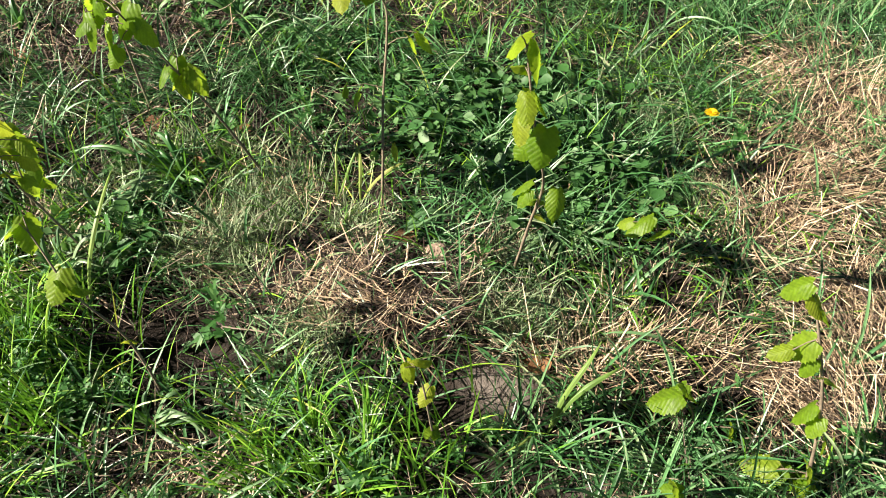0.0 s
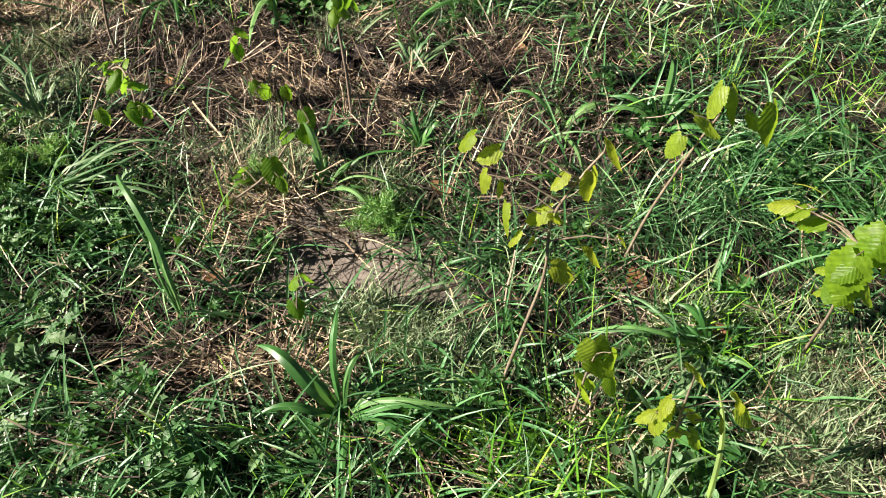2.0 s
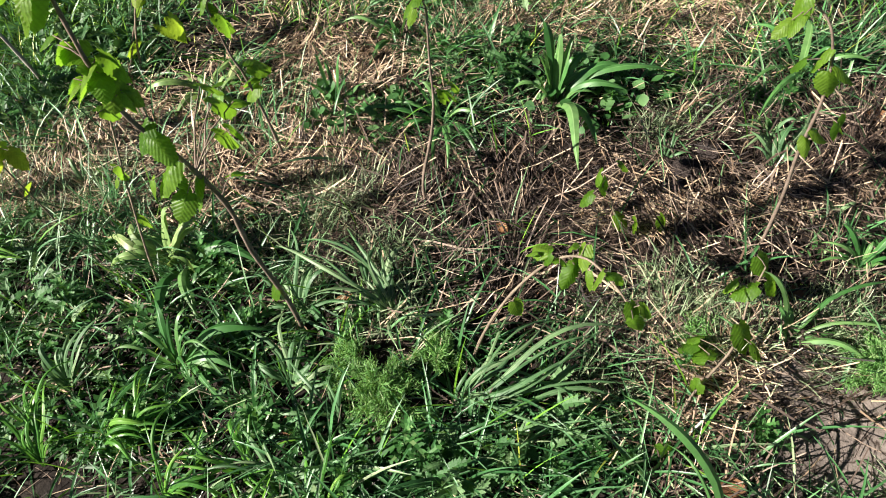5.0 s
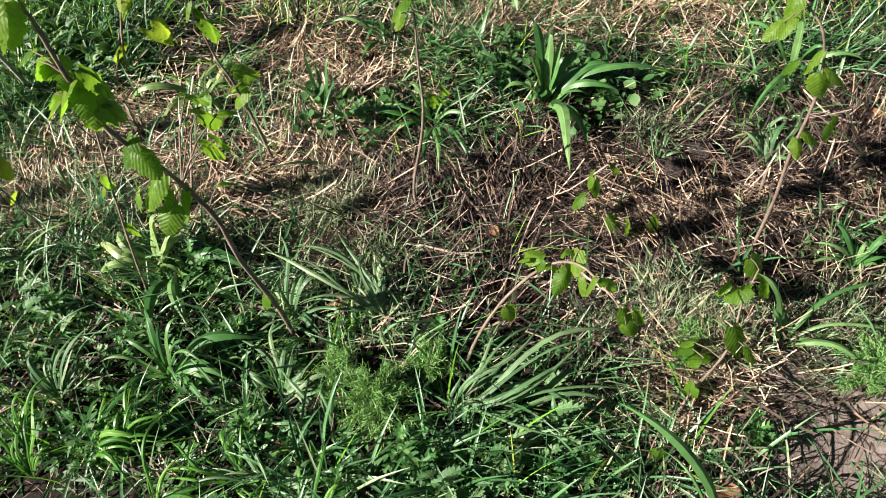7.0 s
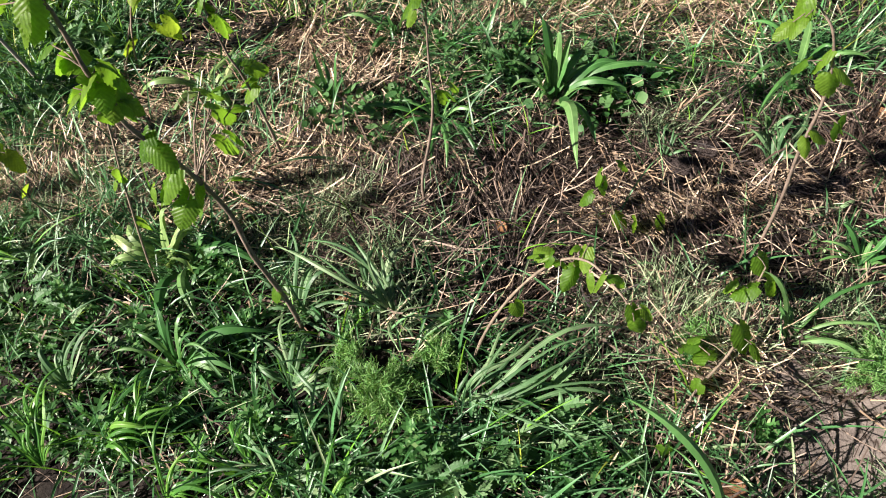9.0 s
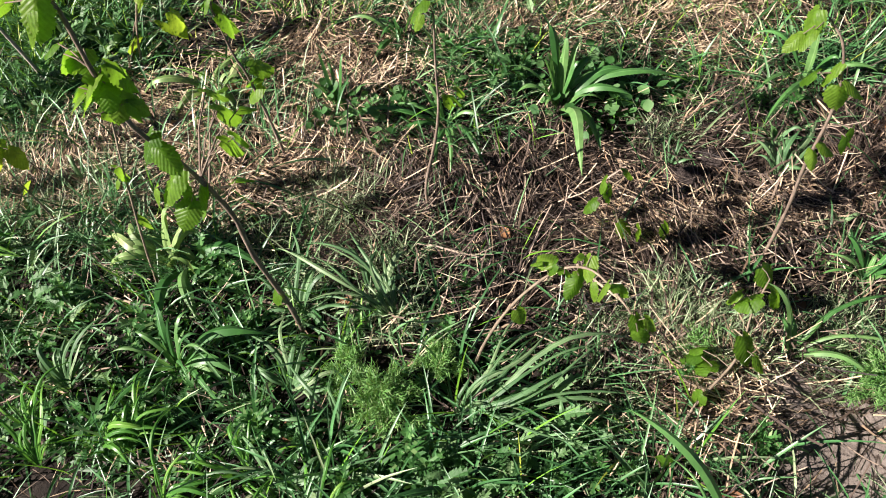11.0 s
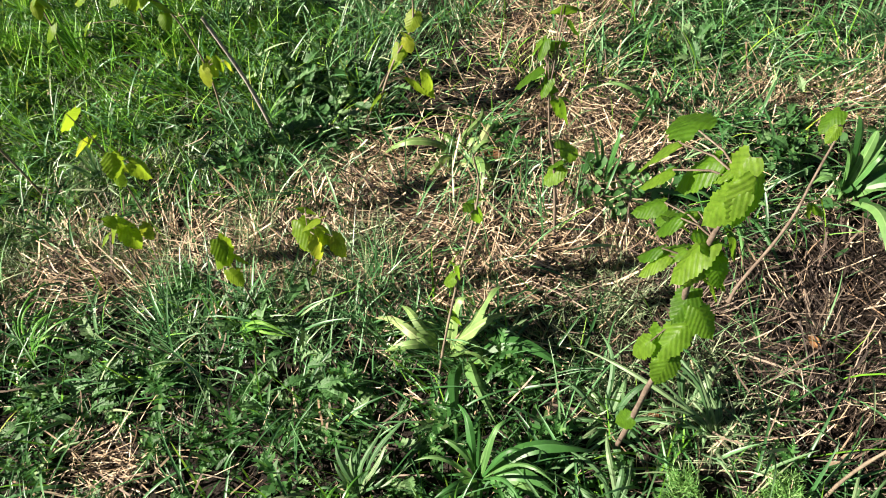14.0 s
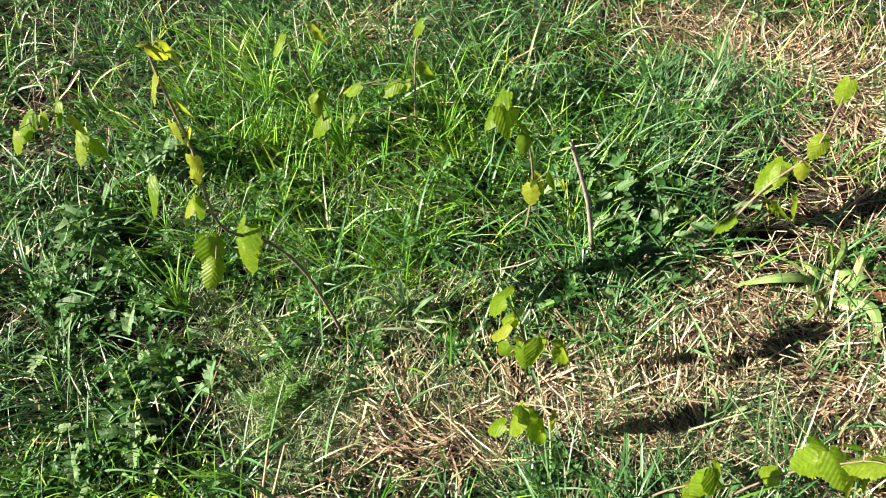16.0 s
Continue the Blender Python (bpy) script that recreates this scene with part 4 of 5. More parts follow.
def feathery(at, radius, height, count):
    """A soft cushion of fronds, each a stem set with thread-fine leaves."""
    g = np.random.default_rng(int(abs(at[0]) * 1000))
    top = new("feathery_weed")
    top.location = (*at, on_ground(*at))
    fronds = max(8, count // 32)
    for k in range(fronds):
        a, out = k * 2.4 + g.uniform(-0.3, 0.3), math.sqrt((k + 0.5) / fronds)
        tip = Vector((radius * out * math.cos(a), radius * out * math.sin(a), height * (1 - 0.75 * out * out) * g.uniform(0.8, 1.15) + 0.012))
        line = smooth_line([(0, 0, 0), (tip.x * 0.35, tip.y * 0.35, tip.z * 0.7), tip], 6)
        co, quads = [], []
        add_tube(co, quads, line, [0.0008] * len(line), 4)
        for _ in range(max(60, 7 * count // fronds)):
            s = 0.25 + 0.75 * g.random() ** 0.7
            p = line[min(int(s * (len(line) - 1)), len(line) - 1)] + Vector(g.normal(0, 0.006, 3))
            d = (line[-1] - line[-4]).normalized()
            e = (d * 0.7 + Vector(g.normal(0, 0.7, 3))).normalized() * g.uniform(0.007, 0.018)
            w = e.cross(Vector(g.normal(0, 1, 3))).normalized() * 0.0009
            p.z = max(p.z, 0.004)
            q = len(co)
            co += [p - w, p + w, p + e + w * 0.4, p + e - w * 0.4]
            quads.append((q, q + 1, q + 2, q + 3))
        part("frond", mesh_of("frond", co, quads, M_FEATHER), top)
    return tagged(top, "soft cushion of feathery thread-leaved green weed", "weed")


def flower(at, height, across):
    foot = Vector((*at, on_ground(*at)))
    top = new("dandelion")
    top.location = foot
    co, quads = [], []
    add_tube(co, quads, [(0, 0, -0.01), (0.004, 0.002, height * 0.5), (0, 0, height)], [0.0018, 0.0016, 0.0016], 6)
    part("stalk", mesh_of("stalk", co, quads, M_LEEK), top, "hollow pale green stalk")
    co, quads = [], []
    for ring, (n, lift) in enumerate(((22, 0.15), (16, 0.45), (10, 0.9))):
        for i in range(n):
            a = i * 6.283 / n + ring * 0.2 + PR.uniform(-0.08, 0.08)
            r = across * 0.5 * (1 - 0.22 * ring) * PR.uniform(0.9, 1.08)
            d, s = Vector((math.cos(a), math.sin(a), lift)).normalized() * r, Vector((-math.sin(a), math.cos(a), 0)) * across * 0.055
            k = len(co)
            b = Vector((0, 0, height + 0.001 * ring))
            co += [b - s * 0.3, b + s * 0.3, b + d + s, b + d - s]
            quads.append((k, k + 1, k + 2, k + 3))
    part("flower_head", mesh_of("flower_head", co, quads, M_PETAL), top, "round golden yellow flower head")
    return tagged(top, "yellow dandelion in flower in the grass", "flower")


def lump(name, at, size, material, text, cat, seed, sink=0.3, flat=0.7):
    bm = bmesh.new()
    bmesh.ops.create_icosphere(bm, subdivisions=4, radius=1.0)
    for v in bm.verts:
        f = 1 + 0.28 * noise.noise(v.co * 1.6 + Vector((seed, 0, 0))) + 0.2 * noise.noise(v.co * 4.5 + Vector((0, seed, 0))) + 0.1 * noise.noise(v.co * 12 + Vector((0, 0, seed)))
        v.co = Vector((v.co.x * size[0], v.co.y * size[1], v.co.z * size[2] * flat)) * f
    for f in bm.faces:
        f.smooth = True
    me = bpy.data.meshes.new(name)
    bm.to_mesh(me)
    bm.free()
    me.materials.append(material)
    ob = new(name, me)
    ob.location = (*at, on_ground(*at) + size[2] * flat * (1 - 2 * sink))
    return tagged(ob, text, cat)


def dead_leaf(at, size, turn, lift=0.012):
    r = random.Random(int(at[0] * 100))
    co, quads = [], []
    for j in range(7):
        for i in range(5):
            u, v = i / 2 - 1, j / 6
            w = 0.34 * math.sin(math.pi * (0.06 + 0.9 * v)) ** 0.8
            co.append((u * w * size, (v - 0.5) * size, size * (0.22 * u * u * w + 0.16 * (v - 0.5) ** 2 * 2 + r.uniform(-0.02, 0.02))))
    for j in range(6):
        for i in range(4):
            a = j * 5 + i
            quads.append((a, a + 1, a + 6, a + 5))
    ob = new("dead_leaf", mesh_of("dead_leaf", co, quads, M_DEAD))
    ob.matrix_basis = pose(at[0], at[1], on_ground(*at) + lift, 8, -6, turn)
    return tagged(ob, "curled brown dead leaf lying on straw", "leaf")


def standing_stick(points, radius, name, bark, text, cat):
    """A dead stick or cut stalk standing in the ground, through the points given."""
    pts = [Vector(p) for p in points]
    foot = Vector((pts[0].x, pts[0].y, on_ground(pts[0].x, pts[0].y)))
    line = smooth_line([Vector((0, 0, -0.015))] + [p - foot for p in pts[1:]], 4)
    co, quads = [], []
    add_tube(co, quads, line, [radius * (1.1 - 0.4 * i / len(line)) * (1 + 0.08 * math.sin(2.7 * i)) for i in range(len(line))], 7)
    ob = new(name, mesh_of(name, co, quads, bark))
    ob.location = foot
    return tagged(ob, text, cat)


def twig(a, b, radius, sag=0.006, bark=True):
    pa, pb = Vector((*a, 0)), Vector((*b, 0))
    line = []
    for i in range(9):
        p = pa.lerp(pb, i / 8)
        p.x += 0.004 * math.sin(i * 1.7 + a[0] * 9)
        p.z = on_ground(p.x, p.y) + radius + sag + 0.004 * math.sin(i * 2.3)
        line.append(p)
    co, quads = [], []
    mid = line[4].copy()
    add_tube(co, quads, [p - mid for p in line], [radius * (1.1 - 0.07 * i) for i in range(9)], 6)
    ob = new("twig", mesh_of("twig", co, quads, M_BARK if bark else M_TWIG))
    ob.location = mid
    return tagged(ob, "thin dry twig lying on the straw", "twig")


hazel(0.009, [(-0.27, 1.56, 0), (-0.267, 1.54, 0.153), (-0.273, 1.507, 0.341), (-0.269, 1.491, 0.468), (-0.282, 1.462, 0.592), (-0.303, 1.428, 0.705), (-0.305, 1.414, 0.786), (-0.299, 1.405, 0.882)],
      [(-0.31, 1.40, 0.89, 0.046), (-0.32, 1.41, 0.78, 0.05), (-0.30, 1.42, 0.79, 0.04), (-0.30, 1.42, 0.75, 0.034), (-0.30, 1.43, 0.67, 0.043), (-0.30, 1.43, 0.60, 0.053), (-0.30, 1.45, 0.56, 0.05), (-0.29, 1.46, 0.54, 0.043), (-0.28, 1.53, 0.19, 0.03), (-0.36, 1.43, 0.89, 0.032), (-0.33, 1.42, 0.88, 0.033), (-0.34, 1.43, 0.80, 0.036), (-0.33, 1.43, 0.76, 0.032), (-0.243, 1.554, 0.607, 0.052), (-0.272, 1.6, 0.6, 0.05), (-0.25, 1.53, 0.5, 0.045), (-0.23, 1.53, 0.58, 0.042), (-0.34, 1.455, 0.9, 0.05)])
hazel(0.005, [(-0.6, 1.68, 0), (-0.58, 1.695, 0.136), (-0.554, 1.713, 0.3), (-0.521, 1.733, 0.486), (-0.528, 1.729, 0.577)],
      [(-0.52, 1.74, 0.45, 0.056), (-0.55, 1.72, 0.32, 0.044), (-0.56, 1.71, 0.20, 0.029)])
hazel(0.007, [(-0.37, 2.03, 0), (-0.377, 2.027, 0.125), (-0.391, 2.022, 0.27), (-0.403, 2.016, 0.335), (-0.412, 2.012, 0.447)],
      [(-0.39, 2.02, 0.41, 0.058), (-0.36, 2.04, 0.28, 0.061), (-0.39, 2.02, 0.23, 0.049), (-0.36, 2.09, 0.65, 0.075), (-0.39, 2.06, 0.58, 0.065), (-0.41, 2.03, 0.53, 0.052), (-0.45, 2.02, 0.47, 0.058), (-0.42, 2.01, 0.46, 0.045)])
hazel(0.006, [(-0.86, 2.33, 0), (-0.81, 2.36, 0.068), (-0.778, 2.376, 0.142), (-0.734, 2.396, 0.216)],
      [(-0.74, 2.39, 0.22, 0.075), (-0.69, 2.39, 0.13, 0.075), (-0.66, 2.39, 0.14, 0.075), (-0.80, 2.37, 0.10, 0.063)])
hazel(0.007, [(-0.03, 1.86, 0), (-0.032, 1.86, 0.094), (-0.002, 1.863, 0.231), (0.01, 1.864, 0.318), (0.011, 1.864, 0.399), (0.016, 1.864, 0.519)],
      [(0.04, 1.87, 0.33, 0.032), (0.03, 1.86, 0.34, 0.026), (-0.01, 1.86, 0.53, 0.043)])
hazel(0.007, [(0.64, 1.71, 0), (0.645, 1.707, 0.168), (0.642, 1.709, 0.288), (0.645, 1.707, 0.407), (0.638, 1.711, 0.485), (0.622, 1.72, 0.543), (0.597, 1.732, 0.576)],
      [(0.62, 1.72, 0.49, 0.048), (0.66, 1.70, 0.47, 0.044), (0.68, 1.68, 0.38, 0.04), (0.66, 1.70, 0.34, 0.041), (0.57, 1.73, 0.57, 0.046)])
hazel(0.006, [(0.05, 1.46, 0), (0.088, 1.495, 0.086), (0.142, 1.515, 0.184), (0.207, 1.514, 0.272), (0.258, 1.491, 0.304), (0.3, 1.44, 0.292), (0.317, 1.41, 0.281)],
      [(0.23, 1.48, 0.27, 0.045), (0.22, 1.51, 0.28, 0.032), (0.25, 1.50, 0.30, 0.04), (0.27, 1.46, 0.29, 0.04), (0.30, 1.46, 0.30, 0.035), (0.32, 1.40, 0.28, 0.039), (0.19, 1.53, 0.28, 0.032), (0.15, 1.50, 0.15, 0.039)])
hazel(0.004, [(0.38, 1.8, 0), (0.354, 1.806, 0.077), (0.334, 1.81, 0.119), (0.367, 1.803, 0.173)],
      [(0.30, 1.80, 0.09, 0.04), (0.32, 1.82, 0.13, 0.046), (0.37, 1.80, 0.18, 0.039), (0.38, 1.78, 0.03, 0.046), (0.41, 1.77, 0.03, 0.046), (0.46, 1.77, 0.03, 0.046), (0.34, 1.81, 0.11, 0.04)])
hazel(0.006, [(0.38, 1.29, 0), (0.443, 1.377, 0.042), (0.523, 1.451, 0.083), (0.557, 1.523, 0.115), (0.593, 1.576, 0.14)],
      [(0.47, 1.45, 0.07, 0.052), (0.54, 1.46, 0.09, 0.058), (0.59, 1.58, 0.14, 0.048), (0.55, 1.54, 0.12, 0.053), (0.60, 1.54, 0.13, 0.048), (0.45, 1.39, 0.05, 0.036), (0.38, 1.28, 0.03, 0.041)])
hazel(0.006, [(-0.81, 2.37, 0), (-0.778, 2.371, 0.116), (-0.739, 2.371, 0.22), (-0.692, 2.367, 0.317), (-0.687, 2.366, 0.426)],
      [(-0.69, 2.37, 0.45, 0.048), (-0.69, 2.36, 0.33, 0.045), (-0.70, 2.37, 0.28, 0.04), (-0.73, 2.37, 0.24, 0.041)])
hazel(0.004, [(-0.84, 1.83, 0), (-0.83, 1.81, 0.12), (-0.815, 1.775, 0.28), (-0.79, 1.735, 0.42)],
      [(-0.786, 1.735, 0.41, 0.05), (-0.8, 1.74, 0.37, 0.055), (-0.82, 1.767, 0.319, 0.05), (-0.805, 1.79, 0.345, 0.045), (-0.77, 1.75, 0.36, 0.04), (-0.83, 1.8, 0.2, 0.04)])
hazel(0.004, [(-0.98, 1.82, 0), (-0.965, 1.78, 0.16), (-0.945, 1.735, 0.32)],
      [(-0.942, 1.731, 0.328, 0.055), (-0.96, 1.73, 0.31, 0.05), (-0.93, 1.75, 0.29, 0.04), (-0.95, 1.74, 0.24, 0.04)])
hazel(0.004, [(-1.23, 1.88, 0), (-1.215, 1.855, 0.12), (-1.2, 1.835, 0.25)],
      [(-1.209, 1.835, 0.244, 0.058), (-1.17, 1.832, 0.233, 0.055), (-1.24, 1.84, 0.21, 0.042), (-1.19, 1.84, 0.27, 0.045)])
hazel(0.004, [(-1.27, 2.03, 0), (-1.24, 1.98, 0.16), (-1.2, 1.92, 0.34)],
      [(-1.182, 1.896, 0.35, 0.052), (-1.142, 1.909, 0.333, 0.05), (-1.248, 1.93, 0.436, 0.062), (-1.2, 1.91, 0.31, 0.045), (-1.23, 1.95, 0.25, 0.045), (-1.228, 1.93, 0.386, 0.045)])
hazel(0.005, [(-1.2, 2.39, 0), (-1.19, 2.38, 0.18), (-1.215, 2.35, 0.36), (-1.26, 2.31, 0.43)],
      [(-1.269, 2.307, 0.442, 0.07), (-1.218, 2.347, 0.372, 0.062), (-1.25, 2.32, 0.41, 0.05), (-1.175, 2.378, 0.181, 0.05), (-1.15, 2.37, 0.2, 0.04)])
hazel(0.005, [(-1.47, 2.67, 0), (-1.465, 2.671, 0.124), (-1.456, 2.672, 0.254), (-1.439, 2.675, 0.342)],
      [(-1.52, 2.66, 0.17, 0.058), (-1.54, 2.65, 0.04, 0.054), (-1.60, 2.64, 0.18, 0.045), (-1.62, 2.63, 0.09, 0.047), (-1.49, 2.67, 0.17, 0.039), (-1.43, 2.67, 0.22, 0.057), (-1.45, 2.67, 0.33, 0.049)])
hazel(0.005, [(-1.67, 2.56, 0), (-1.658, 2.564, 0.127), (-1.66, 2.563, 0.228), (-1.678, 2.557, 0.324), (-1.69, 2.552, 0.377)],
      [(-1.64, 2.57, 0.22, 0.049), (-1.67, 2.56, 0.14, 0.064), (-1.67, 2.56, 0.23, 0.043), (-1.71, 2.54, 0.38, 0.046), (-1.64, 2.58, 0.40, 0.035)])
hazel(0.006, [(-1.55, 2.11, 0), (-1.585, 2.094, 0.225), (-1.624, 2.071, 0.351), (-1.672, 2.034, 0.437), (-1.668, 2.037, 0.598), (-1.67, 2.035, 0.686), (-1.671, 2.034, 0.775)],
      [(-1.73, 1.99, 0.55, 0.057), (-1.69, 2.02, 0.49, 0.042), (-1.65, 2.04, 0.38, 0.075), (-1.68, 1.99, 0.42, 0.062), (-1.68, 2.03, 0.55, 0.029), (-1.67, 2.03, 0.58, 0.024), (-1.67, 2.04, 0.62, 0.024), (-1.68, 2.03, 0.64, 0.023), (-1.66, 2.04, 0.68, 0.027), (-1.68, 2.03, 0.72, 0.026), (-1.67, 2.04, 0.77, 0.025), (-1.65, 2.05, 0.76, 0.033), (-1.65, 2.03, 0.36, 0.055)])
hazel(0.005, [(-2.11, 2.45, 0), (-2.127, 2.436, 0.086), (-2.132, 2.432, 0.197), (-2.15, 2.416, 0.284)],
      [(-2.15, 2.41, 0.20, 0.075), (-2.16, 2.41, 0.29, 0.063), (-2.20, 2.36, 0.30, 0.069), (-2.13, 2.44, 0.14, 0.04), (-2.17, 2.38, 0.30, 0.044)])
hazel(0.006, [(1.91, 1.2, 0), (1.913, 1.222, 0.137), (1.913, 1.245, 0.279), (1.92, 1.267, 0.415), (1.913, 1.275, 0.477), (1.89, 1.19, 0.57)],
      [(1.899, 1.171, 0.573, 0.06), (1.859, 1.194, 0.569, 0.056), (1.88, 1.18, 0.6, 0.05), (1.915, 1.19, 0.55, 0.05), (1.86, 1.23, 0.29, 0.054), (1.97, 1.27, 0.40, 0.047), (1.99, 1.28, 0.40, 0.047), (1.84, 1.23, 0.30, 0.038), (1.94, 1.23, 0.17, 0.028)])
hazel(0.006, [(2.205, 1.09, 0), (2.224, 1.06, 0.2), (2.235, 0.99, 0.37), (2.21, 0.94, 0.52), (2.185, 0.94, 0.65)],
      [(2.17, 0.952, 0.644, 0.052), (2.204, 0.925, 0.641, 0.052), (2.182, 0.975, 0.593, 0.045), (2.211, 0.941, 0.566, 0.06), (2.19, 0.93, 0.55, 0.05), (2.225, 0.92, 0.5, 0.062), (2.2, 0.93, 0.49, 0.05), (2.261, 0.974, 0.344, 0.052), (2.2, 1.03, 0.32, 0.045), (2.224, 1.08, 0.24, 0.045)])
hazel(0.004, [(2.52, 1.16, 0), (2.503, 1.165, 0.078), (2.471, 1.172, 0.121)],
      [(2.43, 1.16, 0.13, 0.06), (2.47, 1.17, 0.11, 0.05), (2.45, 1.17, 0.13, 0.039)])
hazel(0.006, [(2.74, 0.73, 0), (2.713, 0.751, 0.114), (2.679, 0.772, 0.241), (2.638, 0.793, 0.345), (2.607, 0.805, 0.412)],
      [(2.58, 0.81, 0.42, 0.048), (2.61, 0.80, 0.41, 0.029), (2.63, 0.80, 0.39, 0.037), (2.62, 0.79, 0.32, 0.052), (2.64, 0.78, 0.29, 0.039), (2.68, 0.78, 0.27, 0.04), (2.67, 0.77, 0.19, 0.047), (2.72, 0.75, 0.14, 0.039), (2.65, 0.75, 0.04, 0.061), (2.71, 0.74, 0.03, 0.057), (2.73, 0.74, 0.06, 0.056), (2.72, 0.74, 0.03, 0.047), (2.68, 0.75, 0.04, 0.041)])
hazel(0.004, [(2.57, 0.81, 0), (2.545, 0.822, 0.053), (2.518, 0.832, 0.083)],
      [(2.49, 0.82, 0.08, 0.064), (2.53, 0.84, 0.09, 0.05), (2.62, 0.81, 0.03, 0.036), (2.51, 0.83, 0.09, 0.044)])
hazel(0.004, [(2.55, 0.64, 0), (2.523, 0.655, 0.056), (2.512, 0.661, 0.082)],
      [(2.51, 0.66, 0.09, 0.046), (2.50, 0.66, 0.08, 0.037)])
hazel(0.004, [(2.13, 0.69, 0), (2.116, 0.687, 0.122), (2.107, 0.685, 0.21), (2.095, 0.682, 0.274)],
      [(2.09, 0.68, 0.27, 0.028), (2.10, 0.69, 0.28, 0.028), (2.11, 0.69, 0.19, 0.026), (2.12, 0.69, 0.08, 0.041), (2.08, 0.67, 0.27, 0.024)])
hazel(0.006, [(1.08, 1.08, 0), (1.112, 1.089, 0.186), (1.136, 1.096, 0.347), (1.136, 1.098, 0.469), (1.164, 1.104, 0.549), (1.188, 1.108, 0.598)],
      [(1.20, 1.11, 0.60, 0.033), (1.18, 1.10, 0.55, 0.034), (1.14, 1.10, 0.55, 0.023), (1.12, 1.10, 0.48, 0.032), (1.14, 1.10, 0.48, 0.028), (1.07, 1.09, 0.48, 0.032), (1.09, 1.08, 0.45, 0.028), (1.11, 1.09, 0.43, 0.02), (1.16, 1.10, 0.36, 0.032), (1.20, 1.11, 0.40, 0.029), (1.04, 1.09, 0.54, 0.031), (1.02, 1.09, 0.61, 0.026), (1.05, 1.09, 0.59, 0.026), (1.06, 1.10, 0.52, 0.023), (1.24, 1.12, 0.42, 0.02)])
hazel(0.006, [(1.29, 1.42, 0), (1.31, 1.38, 0.2), (1.335, 1.33, 0.4), (1.35, 1.29, 0.52)],
      [(1.344, 1.3, 0.497, 0.065), (1.42, 1.27, 0.53, 0.06), (1.37, 1.29, 0.54, 0.055), (1.3, 1.29, 0.45, 0.042), (1.33, 1.27, 0.56, 0.05)])
hazel(0.006, [(1.64, 1.27, 0), (1.6, 1.2, 0.2), (1.563, 1.146, 0.36), (1.53, 1.08, 0.52)],
      [(1.53, 1.088, 0.498, 0.068), (1.492, 1.038, 0.504, 0.066), (1.51, 1.05, 0.53, 0.05), (1.5, 1.07, 0.47, 0.05), (1.563, 1.146, 0.354, 0.062), (1.6, 1.15, 0.35, 0.058), (1.55, 1.16, 0.33, 0.05), (1.443, 1.157, 0.485, 0.056), (1.475, 1.15, 0.48, 0.056), (1.45, 1.14, 0.5, 0.04)])
hazel(0.005, [(1.39, 0.96, 0), (1.356, 0.928, 0.177), (1.33, 0.893, 0.362), (1.314, 0.865, 0.508)],
      [(1.301, 0.881, 0.389, 0.032), (1.302, 0.892, 0.328, 0.031), (1.343, 0.909, 0.291, 0.034), (1.374, 0.913, 0.267, 0.036), (1.318, 0.87, 0.51, 0.03), (1.411, 0.906, 0.364, 0.037), (1.39, 0.897, 0.413, 0.028), (1.392, 0.912, 0.328, 0.029), (1.3, 0.877, 0.413, 0.024), (1.352, 0.91, 0.34, 0.025)])
hazel(0.004, [(0.68, 1.13, 0), (0.692, 1.141, 0.083), (0.703, 1.15, 0.152)],
      [(0.69, 1.15, 0.15, 0.038), (0.72, 1.16, 0.16, 0.038), (0.69, 1.14, 0.08, 0.034)])
hazel(0.005, [(1.21, 1.03, 0), (1.22, 1.041, 0.091), (1.224, 1.045, 0.165), (1.232, 1.053, 0.219)],
      [(1.23, 1.05, 0.22, 0.061), (1.24, 1.06, 0.19, 0.074), (1.23, 1.05, 0.11, 0.063), (1.26, 1.08, 0.20, 0.043)])
hazel(0.005, [(1.64, 0.7, 0), (1.621, 0.702, 0.173), (1.58, 0.69, 0.3), (1.53, 0.72, 0.39)],
      [(1.566, 0.681, 0.325, 0.055), (1.585, 0.69, 0.32, 0.042), (1.527, 0.721, 0.383, 0.055), (1.5, 0.72, 0.39, 0.042), (1.621, 0.702, 0.173, 0.022)])
strap_plant("pale", (-0.58, 1.74), [(-0.74, 1.78, 0.04, 0.022), (-0.69, 1.81, 0.06, 0.02), (-0.47, 1.8, 0.13, 0.03), (-0.54, 1.79, 0.14, 0.024), (-0.5, 1.66, 0.05, 0.022), (-0.71, 1.73, 0.03, 0.02), (-0.47, 1.74, 0.13, 0.022), (-0.49, 1.74, 0.1, 0.02), (-0.69, 1.77, 0.04, 0.024)])
strap_plant("dock", (-0.55, 1.73), [(-0.38, 1.7, 0.05, 0.036), (-0.56, 1.56, 0.02, 0.032), (-0.49, 1.6, 0.03, 0.022)])
strap_plant("dock", (-0.26, 2.19), [(-0.3, 2.25, 0.12, 0.016), (-0.34, 2.2, 0.09, 0.016), (-0.23, 2.22, 0.14, 0.016), (-0.32, 2.16, 0.03, 0.016), (-0.17, 2.23, 0.05, 0.016), (-0.28, 2.17, 0.06, 0.016)])
strap_plant("dock", (-0.12, 2.45), [(-0.25, 2.46, 0.06, 0.02), (-0.04, 2.42, 0.12, 0.02), (-0.19, 2.35, 0.02, 0.02), (-0.14, 2.4, 0.1, 0.016), (-0.16, 2.37, 0.08, 0.016)])
